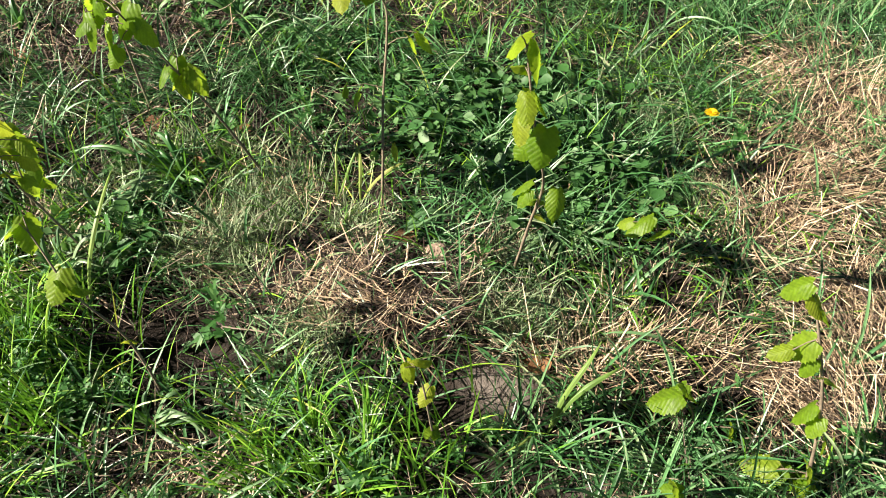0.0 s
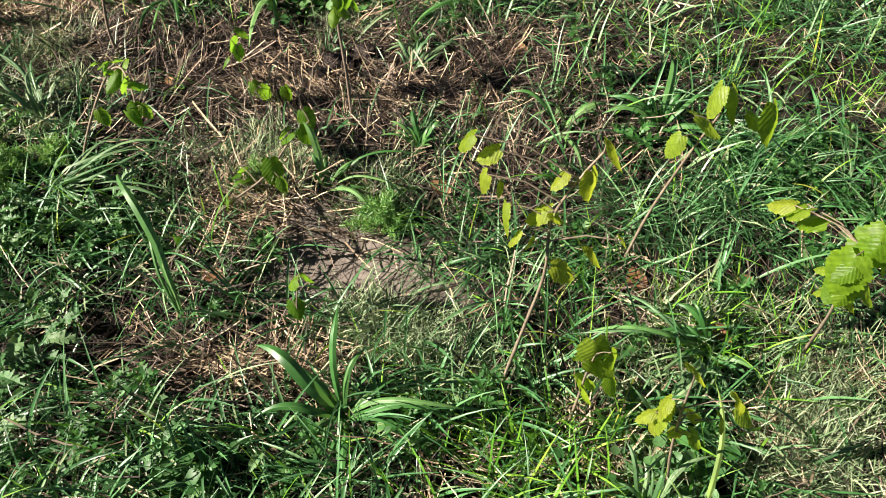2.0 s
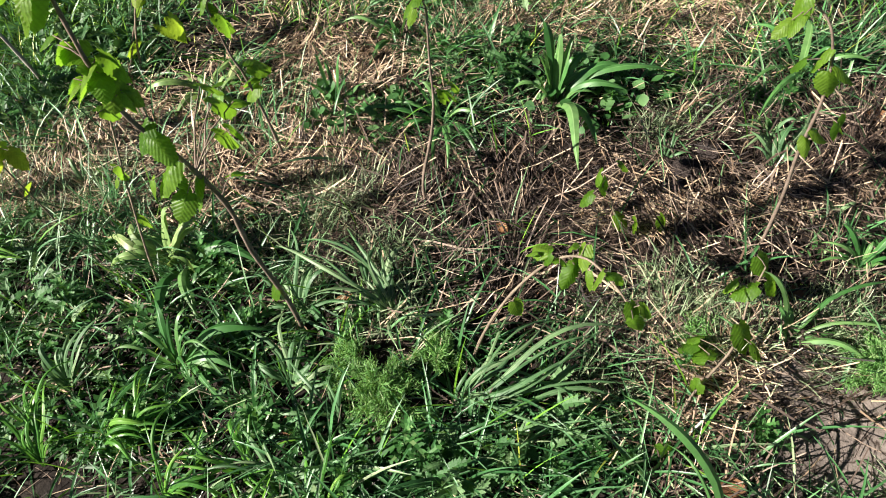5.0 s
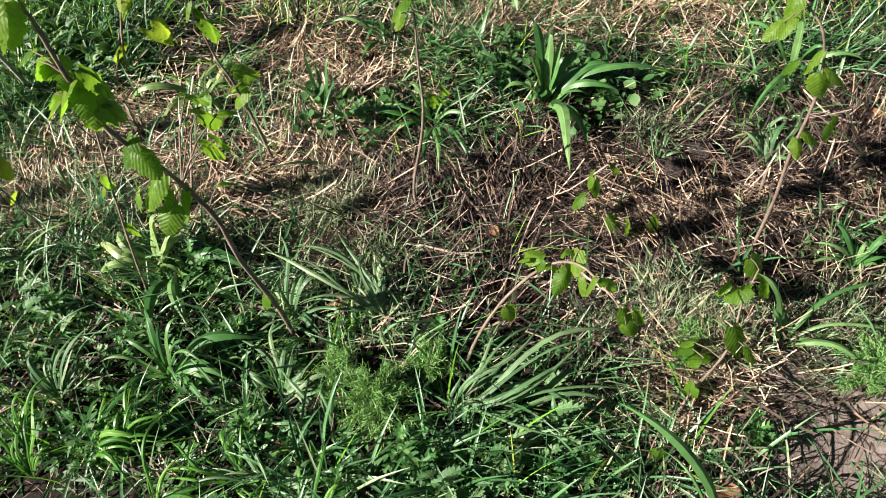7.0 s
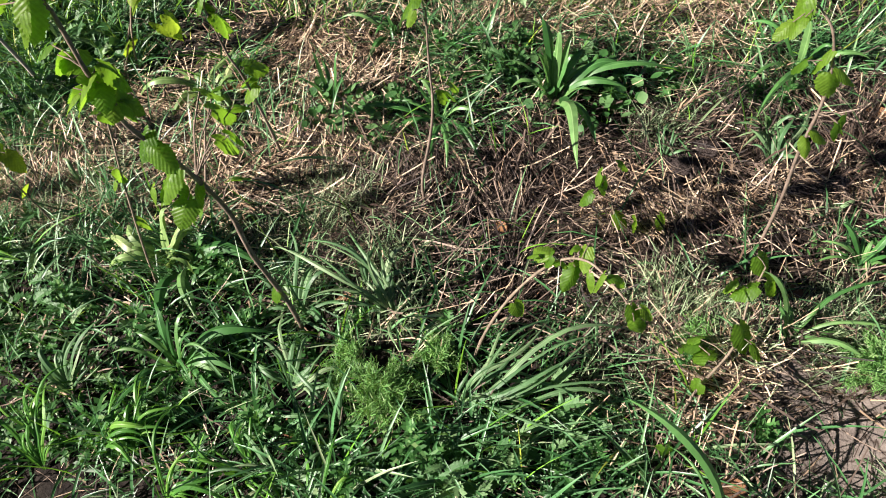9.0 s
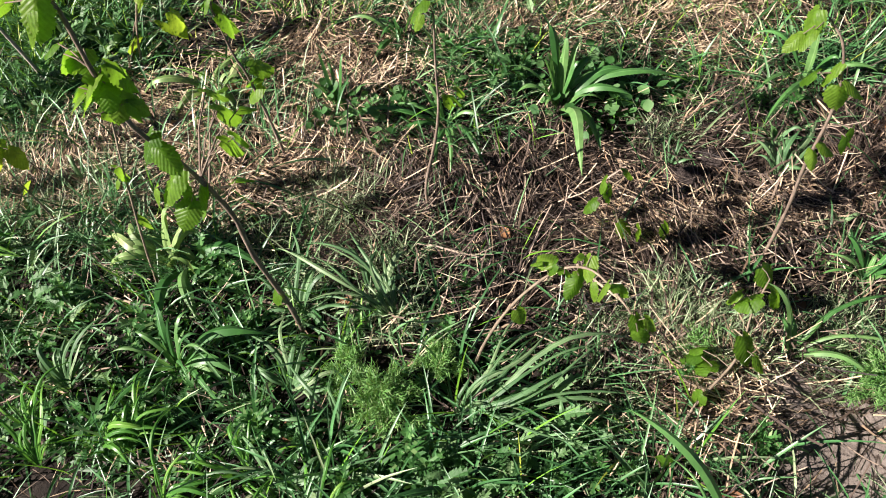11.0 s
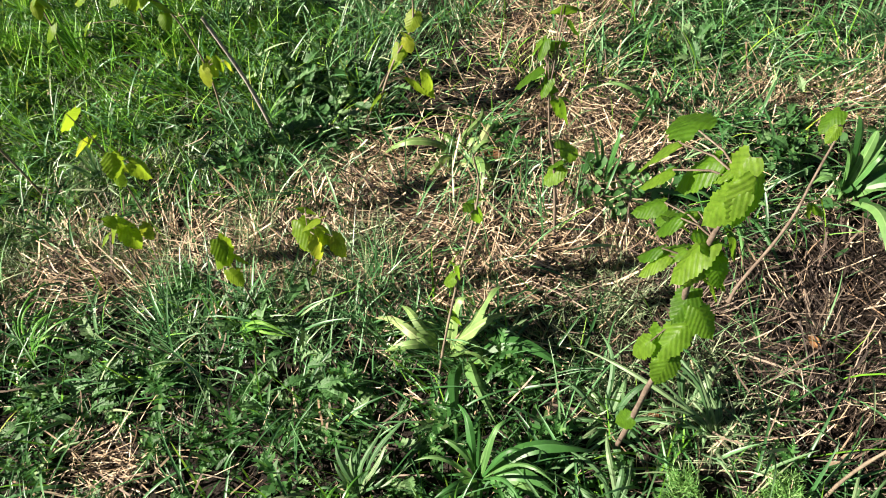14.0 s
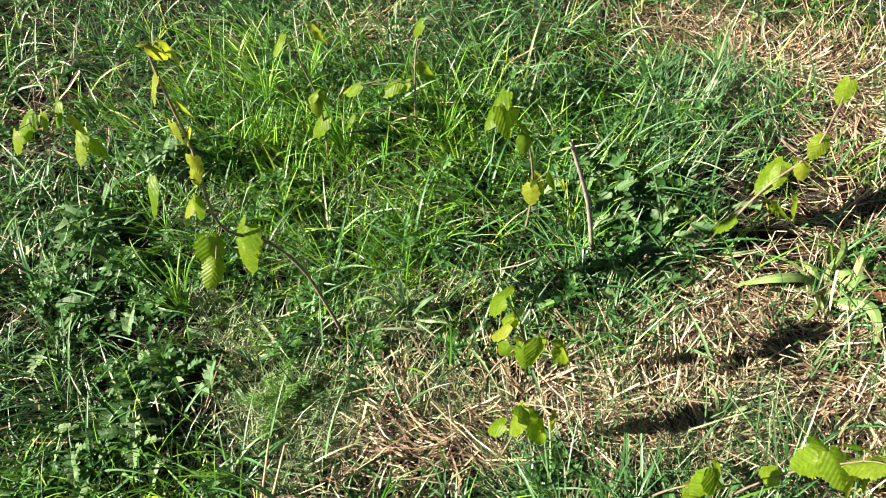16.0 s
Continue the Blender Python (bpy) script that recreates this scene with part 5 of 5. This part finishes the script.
strap_plant("dock", (-0.0, 2.12), [(-0.09, 2.19, 0.08, 0.015), (-0.17, 2.11, 0.04, 0.015), (-0.23, 2.11, 0.03, 0.015), (-0.01, 1.96, 0.01, 0.018), (0.01, 1.97, 0.01, 0.015), (0.04, 2, 0.02, 0.015), (-0.04, 2.16, 0.1, 0.015), (0.09, 2.1, 0.05, 0.015), (-0.09, 2.07, 0.03, 0.015), (0.04, 2.12, 0.08, 0.015), (0.1, 1.98, 0.01, 0.015), (-0.11, 2.15, 0.05, 0.015)])
strap_plant("dock", (0.27, 2.18), [(0.25, 2.23, 0.18, 0.03), (0.22, 2.18, 0.14, 0.022), (0.16, 2.23, 0.08, 0.022), (0.31, 2.21, 0.15, 0.026), (0.43, 2.2, 0.06, 0.032), (0.53, 2.22, 0.04, 0.024), (0.31, 1.96, 0.03, 0.032), (0.42, 2.16, 0.05, 0.028), (0.18, 2.14, 0.08, 0.022), (0.28, 2.2, 0.17, 0.024), (0.34, 2.22, 0.1, 0.022)])
strap_plant("dock", (0.86, 2.23), [(0.75, 2.31, 0.08, 0.024), (0.83, 2.21, 0.16, 0.026), (0.98, 2.19, 0.06, 0.02), (0.73, 2.05, 0.04, 0.02), (0.89, 2.19, 0.1, 0.02)])
strap_plant("dock", (-0.51, 1.49), [(-0.33, 1.53, 0.06, 0.036), (-0.39, 1.46, 0.04, 0.036), (-0.61, 1.49, 0.06, 0.015), (-0.55, 1.58, 0.08, 0.018), (-0.39, 1.44, 0.12, 0.011), (-0.58, 1.44, 0.04, 0.015), (-0.5, 1.4, 0.02, 0.015), (-0.44, 1.5, 0.1, 0.015), (-0.62, 1.34, 0.02, 0.018), (-0.57, 1.53, 0.07, 0.015), (-0.47, 1.55, 0.1, 0.015), (-0.39, 1.4, 0.03, 0.014)])
strap_plant("dock", (0.46, 1.11), [(0.327, 1.289, 0.183, 0.02), (0.37, 1.23, 0.13, 0.009), (0.42, 1.2, 0.12, 0.008), (0.43, 1.04, 0.04, 0.008), (0.54, 1.1, 0.05, 0.007)])
strap_plant("dock", (0.64, 1.49), [(0.59, 1.56, 0.13, 0.022), (0.61, 1.52, 0.09, 0.014), (0.76, 1.43, 0.03, 0.015), (0.66, 1.52, 0.05, 0.009), (0.7, 1.54, 0.06, 0.01), (0.85, 1.6, 0.04, 0.011)])
strap_plant("dock", (0.82, 1.65), [(0.79, 1.71, 0.07, 0.018), (0.72, 1.64, 0.04, 0.016), (0.86, 1.64, 0.06, 0.02), (0.86, 1.67, 0.08, 0.018), (0.75, 1.68, 0.06, 0.016)])
strap_plant("clump", (0.03, 1.38), [(0.41, 1.49, 0.05, 0.009), (0.34, 1.47, 0.06, 0.009), (0.3, 1.43, 0.05, 0.009), (0.24, 1.44, 0.07, 0.009), (0.38, 1.39, 0.03, 0.009), (0.12, 1.43, 0.1, 0.009), (0.17, 1.4, 0.05, 0.009), (0.33, 1.47, 0.08, 0.009), (0.24, 1.39, 0.03, 0.009), (0.33, 1.35, 0.02, 0.009)])
strap_plant("clump", (-0.09, 1.58), [(-0.26, 1.71, 0.1, 0.008), (-0.12, 1.66, 0.08, 0.008), (-0.34, 1.72, 0.08, 0.008), (-0.28, 1.69, 0.08, 0.008), (-0.19, 1.62, 0.05, 0.008), (-0.08, 1.48, 0.02, 0.008), (0, 1.64, 0.05, 0.008), (-0.14, 1.69, 0.1, 0.008)])
strap_plant("clump", (-0.28, 1.44), [(-0.29, 1.56, 0.08, 0.009), (-0.36, 1.54, 0.05, 0.009), (-0.22, 1.47, 0.05, 0.009), (-0.17, 1.42, 0.03, 0.009), (-0.13, 1.37, 0.02, 0.009), (-0.27, 1.52, 0.06, 0.009)])
strap_plant("clump", (-0.18, 1.36), [(-0.28, 1.47, 0.06, 0.008), (-0.21, 1.28, 0.02, 0.008), (-0.31, 1.37, 0.04, 0.008), (-0.08, 1.31, 0.02, 0.008), (-0.16, 1.44, 0.08, 0.008)])
strap_plant("clump", (-0.72, 1.45), [(-0.76, 1.51, 0.08, 0.009), (-0.66, 1.53, 0.08, 0.009), (-0.79, 1.43, 0.05, 0.009), (-0.62, 1.49, 0.05, 0.009), (-0.7, 1.32, 0.03, 0.009), (-0.64, 1.56, 0.1, 0.009)])
strap_plant("clump", (-0.27, 1.25), [(-0.43, 1.25, 0.04, 0.008), (-0.29, 1.3, 0.08, 0.008), (-0.2, 1.25, 0.04, 0.008), (-0.35, 1.33, 0.06, 0.008), (-0.14, 1.27, 0.05, 0.008)])
strap_plant("dock", (0.82, 0.97), [(0.67, 1.02, 0.1, 0.032), (0.79, 1.09, 0.15, 0.016), (1, 0.97, 0.05, 0.016), (0.98, 0.92, 0.03, 0.014), (1.02, 1, 0.06, 0.012), (0.87, 0.83, 0.01, 0.016), (0.7, 0.92, 0.06, 0.02)])
strap_plant("leek", (1.86, 1.22), [(1.84, 1.29, 0.12, 0.012), (1.96, 1.29, 0.1, 0.012), (1.85, 1.09, 0.01, 0.012)])
strap_plant("leek", (1.43, 0.84), [(1.42, 1.06, 0.18, 0.014), (1.36, 0.91, 0.14, 0.008), (1.3, 0.8, 0.08, 0.01)])
strap_plant("dock", (1.46, 1.22), [(1.39, 1.27, 0.07, 0.022), (1.47, 1.19, 0.08, 0.014), (1.24, 1.18, 0.05, 0.014), (1.36, 1.22, 0.05, 0.018), (1.41, 1.27, 0.08, 0.014), (1.53, 1.17, 0.03, 0.014)])
strap_plant("dock", (1.13, 1.77), [(1.22, 1.83, 0.05, 0.02), (1.01, 1.79, 0.08, 0.016), (1.1, 1.74, 0.06, 0.016), (1.18, 1.64, 0.02, 0.016)])
strap_plant("dock", (1.36, 1.82), [(1.24, 1.86, 0.05, 0.022), (1.36, 1.91, 0.12, 0.026), (1.23, 1.81, 0.04, 0.02), (1.44, 1.7, 0.03, 0.03), (1.31, 1.85, 0.08, 0.02), (1.46, 1.88, 0.06, 0.018)])
strap_plant("dock", (1.14, 1.82), [(1.04, 1.73, 0.04, 0.014), (1.23, 1.84, 0.04, 0.018), (1.08, 1.81, 0.05, 0.014), (1.15, 1.7, 0.02, 0.014)])
strap_plant("leek", (2.31, 0.76), [(2.37, 0.87, 0.15, 0.014), (2.41, 0.85, 0.12, 0.016), (2.24, 0.7, 0.03, 0.01)])
strap_plant("leek", (1.81, 1.21), [(1.8, 1.32, 0.12, 0.008), (1.86, 1.29, 0.12, 0.008), (1.79, 1.29, 0.1, 0.006)])
strap_plant("clump", (1.45, 1.21), [(1.38, 0.99, 0.02, 0.014), (1.19, 1.2, 0.05, 0.01), (1.33, 1.02, 0.03, 0.01), (1.39, 1.12, 0.06, 0.01), (1.52, 1.08, 0.02, 0.01), (1.34, 1.27, 0.05, 0.008)])
strap_plant("clump", (1.95, 1.1), [(1.89, 1, 0.03, 0.014), (2.03, 1.12, 0.05, 0.012), (2.17, 1.14, 0.03, 0.012), (1.9, 1.06, 0.05, 0.012), (1.98, 1.02, 0.01, 0.01)])
strap_plant("clump", (2.3, 1.22), [(2.15, 1.16, 0.05, 0.012), (2.43, 1.21, 0.04, 0.012), (2.22, 1.12, 0.02, 0.012), (2.33, 1.2, 0.08, 0.01), (2.45, 1.17, 0.02, 0.01)])
strap_plant("clump", (1.64, 0.64), [(1.77, 0.62, 0.04, 0.008), (1.7, 0.68, 0.06, 0.008), (1.58, 0.64, 0.05, 0.008), (1.64, 0.67, 0.08, 0.008), (1.77, 0.58, 0.02, 0.008)])
strap_plant("clump", (1.35, 0.89), [(1.37, 0.95, 0.12, 0.009), (1.44, 0.91, 0.08, 0.009), (1.36, 0.92, 0.12, 0.009), (1.29, 0.96, 0.12, 0.009), (1.44, 0.98, 0.1, 0.009)])
strap_plant("pale", (-0.59, 2.26), [(-0.78, 2.28, 0.02, 0.022), (-0.63, 2.35, 0.02, 0.02), (-0.55, 2.43, 0.02, 0.018), (-0.47, 2.35, 0.02, 0.024), (-0.48, 2.32, 0.02, 0.02), (-0.68, 2.17, 0.02, 0.02), (-0.63, 2.19, 0.02, 0.022), (-0.53, 2.1, 0.02, 0.024), (-0.54, 2.18, 0.02, 0.02)])
strap_plant("clump", (-1.43, 2.15), [(-1.53, 2.15, 0.06, 0.008), (-1.5, 2.19, 0.08, 0.008), (-1.35, 2.18, 0.06, 0.008), (-1.32, 2.12, 0.03, 0.008), (-1.45, 2.19, 0.1, 0.008), (-1.5, 2.1, 0.03, 0.008)])
strap_plant("clump", (-1.48, 1.98), [(-1.52, 1.99, 0.04, 0.012), (-1.42, 1.98, 0.03, 0.012), (-1.57, 1.94, 0.03, 0.01), (-1.54, 2.02, 0.06, 0.01)])
strap_plant("clump", (-0.83, 1.97), [(-0.91, 1.9, 0.02, 0.008), (-0.78, 1.99, 0.05, 0.008), (-0.87, 2, 0.08, 0.008), (-0.83, 2, 0.08, 0.008), (-0.77, 1.92, 0.02, 0.008)])
strap_plant("clump", (-0.28, 1.6), [(-0.3, 1.74, 0.1, 0.012), (-0.2, 1.66, 0.08, 0.011), (-0.38, 1.66, 0.06, 0.01), (-0.27, 1.47, 0.02, 0.014), (-0.16, 1.6, 0.03, 0.01), (-0.36, 1.54, 0.03, 0.011)])
strap_plant("clump", (-0.14, 1.64), [(-0.06, 1.71, 0.06, 0.012), (-0.2, 1.73, 0.08, 0.012), (-0.12, 1.55, 0.02, 0.013), (-0.02, 1.64, 0.04, 0.01), (-0.25, 1.62, 0.03, 0.01)])
strap_plant("clump", (1.37, 1.05), [(1.4, 1.14, 0.06, 0.014), (1.31, 1.09, 0.08, 0.012), (1.34, 0.96, 0.02, 0.012), (1.46, 1.06, 0.04, 0.01)])
strap_plant("clump", (0.73, 1.94), [(0.73, 2.05, 0.02, 0.012), (0.77, 2.07, 0.02, 0.012), (0.85, 2.09, 0.02, 0.012), (0.78, 1.98, 0.03, 0.012), (0.69, 2.01, 0.05, 0.012), (0.78, 2.03, 0.06, 0.012)])
strap_plant("clump", (0.81, 1.78), [(0.74, 1.75, 0.02, 0.012), (0.79, 1.81, 0.04, 0.012), (0.81, 1.71, 0.01, 0.012), (0.86, 1.81, 0.03, 0.012)])
strap_plant("clump", (0.50, 1.98), [(0.48, 2.03, 0.03, 0.006), (0.55, 2.02, 0.03, 0.006), (0.48, 1.94, 0.02, 0.006), (0.56, 1.97, 0.02, 0.006), (0.52, 2.05, 0.05, 0.006)])
strap_plant("dock", (0.56, 1.48), [(0.52, 1.53, 0.05, 0.008), (0.6, 1.51, 0.04, 0.008)])
strap_plant("clump", (0.23, 1.34), [(0.13, 1.29, 0.04, 0.009), (0.3, 1.29, 0.02, 0.009), (0.33, 1.35, 0.04, 0.009), (0.21, 1.38, 0.08, 0.009)])
strap_plant("clump", (0.74, 2.03), [(0.66, 1.96, 0.04, 0.008), (0.79, 2.02, 0.06, 0.008), (0.7, 2.04, 0.08, 0.008), (0.66, 2.02, 0.05, 0.008)])
strap_plant("yellowing", (1.3, 0.68), [(1.21, 0.71, 0.09, 0.008), (1.24, 0.74, 0.11, 0.008), (1.22, 0.65, 0.06, 0.008), (1.35, 0.73, 0.12, 0.007), (1.27, 0.69, 0.09, 0.007), (1.31, 0.71, 0.1, 0.007)])


def tussock(at, n, reach, width, lean, kind="fresh", rise=(0.15, 0.6)):
    """A clump of fresh blades arching outwards, most of them the way that lean points."""
    tips = []
    for i in range(n):
        a = lean + PR.gauss(0, 1.1)
        r = reach * PR.uniform(0.45, 1.1)
        tips.append((at[0] + r * math.cos(a), at[1] + r * math.sin(a), PR.uniform(*rise) * r, width * PR.uniform(0.7, 1.2)))
    return strap_plant(kind, at, tips)


for at, n, reach, width, lean in (
        ((-0.48, 1.23), 5, 0.16, 0.009, 0.4),
        ((-0.56, 1.32), 6, 0.14, 0.007, 1.2),
        ((-0.33, 1.14), 7, 0.18, 0.01, 0.9),
        ((-0.2, 1.2), 5, 0.13, 0.009, 0.2),
        ((-0.73, 1.3), 6, 0.15, 0.007, 1.6),
        ((-0.62, 1.34), 7, 0.16, 0.01, 0.4),
        ((-0.34, 1.27), 5, 0.14, 0.009, 1.2),
        ((-1.42, 1.68), 6, 0.18, 0.007, 0.9),
        ((-1.01, 1.76), 7, 0.13, 0.01, 0.2),
        ((-0.76, 1.36), 5, 0.15, 0.009, 1.6),
):
    tussock(at, n, reach, width, lean)
for at, n, reach, lean in (
        ((1.29, 0.77), 7, 0.1, 1.9),
        ((1.4, 0.72), 8, 0.08, 1.2),
        ((1.27, 0.65), 9, 0.11, 2.4),
        ((1.38, 0.72), 10, 0.09, 0.8),
        ((1.92, 0.68), 7, 0.1, 1.6),
        ((2.01, 0.68), 8, 0.08, 1.9),
        ((-1.85, 2.73), 9, 0.11, 1.2),
        ((-1.62, 2.57), 10, 0.09, 2.4),
        ((-1.84, 2.6), 7, 0.1, 0.8),
        ((-2.04, 2.73), 8, 0.08, 1.6),
        ((-1.76, 2.82), 9, 0.11, 1.9),
        ((-1.4, 2.64), 10, 0.09, 1.2),
        ((-1.89, 2.13), 7, 0.1, 2.4),
):
    tussock(at, n, reach, 0.0055, lean, "tall", (0.8, 1.9))
for spot, count, size in (((0.05, 1.25), 16, 0.11), ((0.18, 1.3), 12, 0.10), ((-0.06, 1.05), 18, 0.13), ((0.19, 1.0), 16, 0.12), ((-0.3, 1.13), 16, 0.12), ((-1.26, 1.62), 10, 0.14),
                          ((-1.88, 1.9), 12, 0.13), ((-2.15, 2.32), 18, 0.13), ((-0.95, 2.38), 18, 0.12), ((-0.85, 1.64), 14, 0.09), ((-0.73, 1.52), 14, 0.09), ((-0.92, 1.77), 12, 0.09),
                          ((-1.04, 2.45), 14, 0.12), ((0.0, 2.66), 14, 0.1), ((0.13, 2.34), 16, 0.09), ((0.59, 0.82), 14, 0.1), ((-1.1, 2.56), 14, 0.13), ((-0.9, 2.52), 12, 0.12), ((-2.1, 2.1), 14, 0.13), ((-2.05, 2.5), 12, 0.12), ((-1.95, 1.83), 14, 0.12), ((-1.8, 1.95), 10, 0.1), ((-0.95, 2.25), 10, 0.1)):
    thistle(spot, count, size)
feathery((-0.1, 1.40), 0.09, 0.065, 620)
feathery((0.0, 1.47), 0.055, 0.05, 260)
feathery((-0.17, 1.47), 0.05, 0.045, 200)
feathery((0.78, 1.43), 0.08, 0.06, 460)
feathery((-1.64, 1.95), 0.09, 0.07, 300)
feathery((0.48, 1.5), 0.05, 0.04, 120)
flower((-1.51, 1.59), 0.06, 0.034)
flower((2.61, 1.64), 0.05, 0.034)
lump("earth_clod", (0.53, 1.94), (0.05, 0.04, 0.035), M_CLOD, "dark crumbly clod of earth with a grass tuft", "clod", 1.0, 0.42)
lump("earth_clod", (0.60, 1.99), (0.035, 0.03, 0.04), M_CLOD, "dark upright clod of damp earth", "clod", 2.0, 0.4)
lump("stone", (0.31, 1.75), (0.022, 0.016, 0.014), M_STONE, "small reddish brown stone in straw", "stone", 3.0)
lump("stone", (0.69, 1.58), (0.022, 0.015, 0.013), M_STONE, "small rounded tan stone in grass", "stone", 4.0)
lump("earth_clod", (0.16, 1.89), (0.03, 0.022, 0.018), M_CLOD, "low grey-brown clod of earth in straw", "clod", 5.0)
lump("snail_shell", (0.14, 2.08), (0.007, 0.007, 0.007), M_SHELL, "tiny white snail shell on the litter", "shell", 6.0, 0.1)
lump("snail_shell", (0.65, 1.23), (0.008, 0.008, 0.007), M_SHELL, "tiny white snail shell on bare soil", "shell", 7.0, 0.1)
dead_leaf((0.99, 2.06), 0.06, 70)
dead_leaf((2.26, 0.9), 0.06, 20)
dead_leaf((2.28, 0.87), 0.05, 130, 0.02)
dead_leaf((0.13, 1.8), 0.035, 40)
dead_leaf((-0.19, 1.62), 0.04, 100)
dead_leaf((0.68, 1.59), 0.045, 80)
dead_leaf((-0.27, 1.35), 0.04, 0, 0.022)
dead_leaf((-0.49, 2.24), 0.045, 67, 0.022)
dead_leaf((-0.52, 2.26), 0.05, 134, 0.022)
dead_leaf((1.32, 1.36), 0.06, 21, 0.022)
dead_leaf((0.48, 1.22), 0.05, 88, 0.022)
dead_leaf((1.53, 1.39), 0.05, 155, 0.022)
dead_leaf((1.48, 1.26), 0.045, 42, 0.022)
dead_leaf((1.98, 1.1), 0.05, 109, 0.022)
dead_leaf((0.68, 1.59), 0.04, 176, 0.022)
dead_leaf((0.89, 1.53), 0.05, 63, 0.022)
lump("stone", (2.055, 1.075), (0.03, 0.024, 0.022), M_STONE, "tan rounded stone at the edge of the straw", "stone", 8.0)
lump("stone", (1.057, 1.531), (0.02, 0.016, 0.014), M_STONE, "small brownish stone among grass", "stone", 9.0)
twig((0.23, 1.98), (0.62, 2.02), 0.002)
twig((-0.85, 2.02), (-0.55, 2.10), 0.0025, bark=False)
twig((-1.0, 1.93), (-0.70, 1.80), 0.003)
twig((0.45, 1.72), (0.85, 1.62), 0.002, bark=False)
twig((1.3, 1.45), (1.52, 1.28), 0.002, bark=False)
standing_stick([(-1.050, 2.340, 0), (-1.081, 2.330, 0.181), (-1.132, 2.320, 0.363)], 0.005, "stick", M_GREYBARK, "grey dead stick leaning in the grass", "stick")
standing_stick([(-1.650, 1.760, 0), (-1.579, 1.780, 0.244)], 0.0022, "cut_stalk", M_DRYSTALK, "pale dry cut stalk standing in the grass", "stalk")
standing_stick([(-1.633, 1.760, 0), (-1.559, 1.780, 0.224)], 0.0022, "cut_stalk", M_DRYSTALK, "pale dry cut stalk standing in the grass", "stalk")
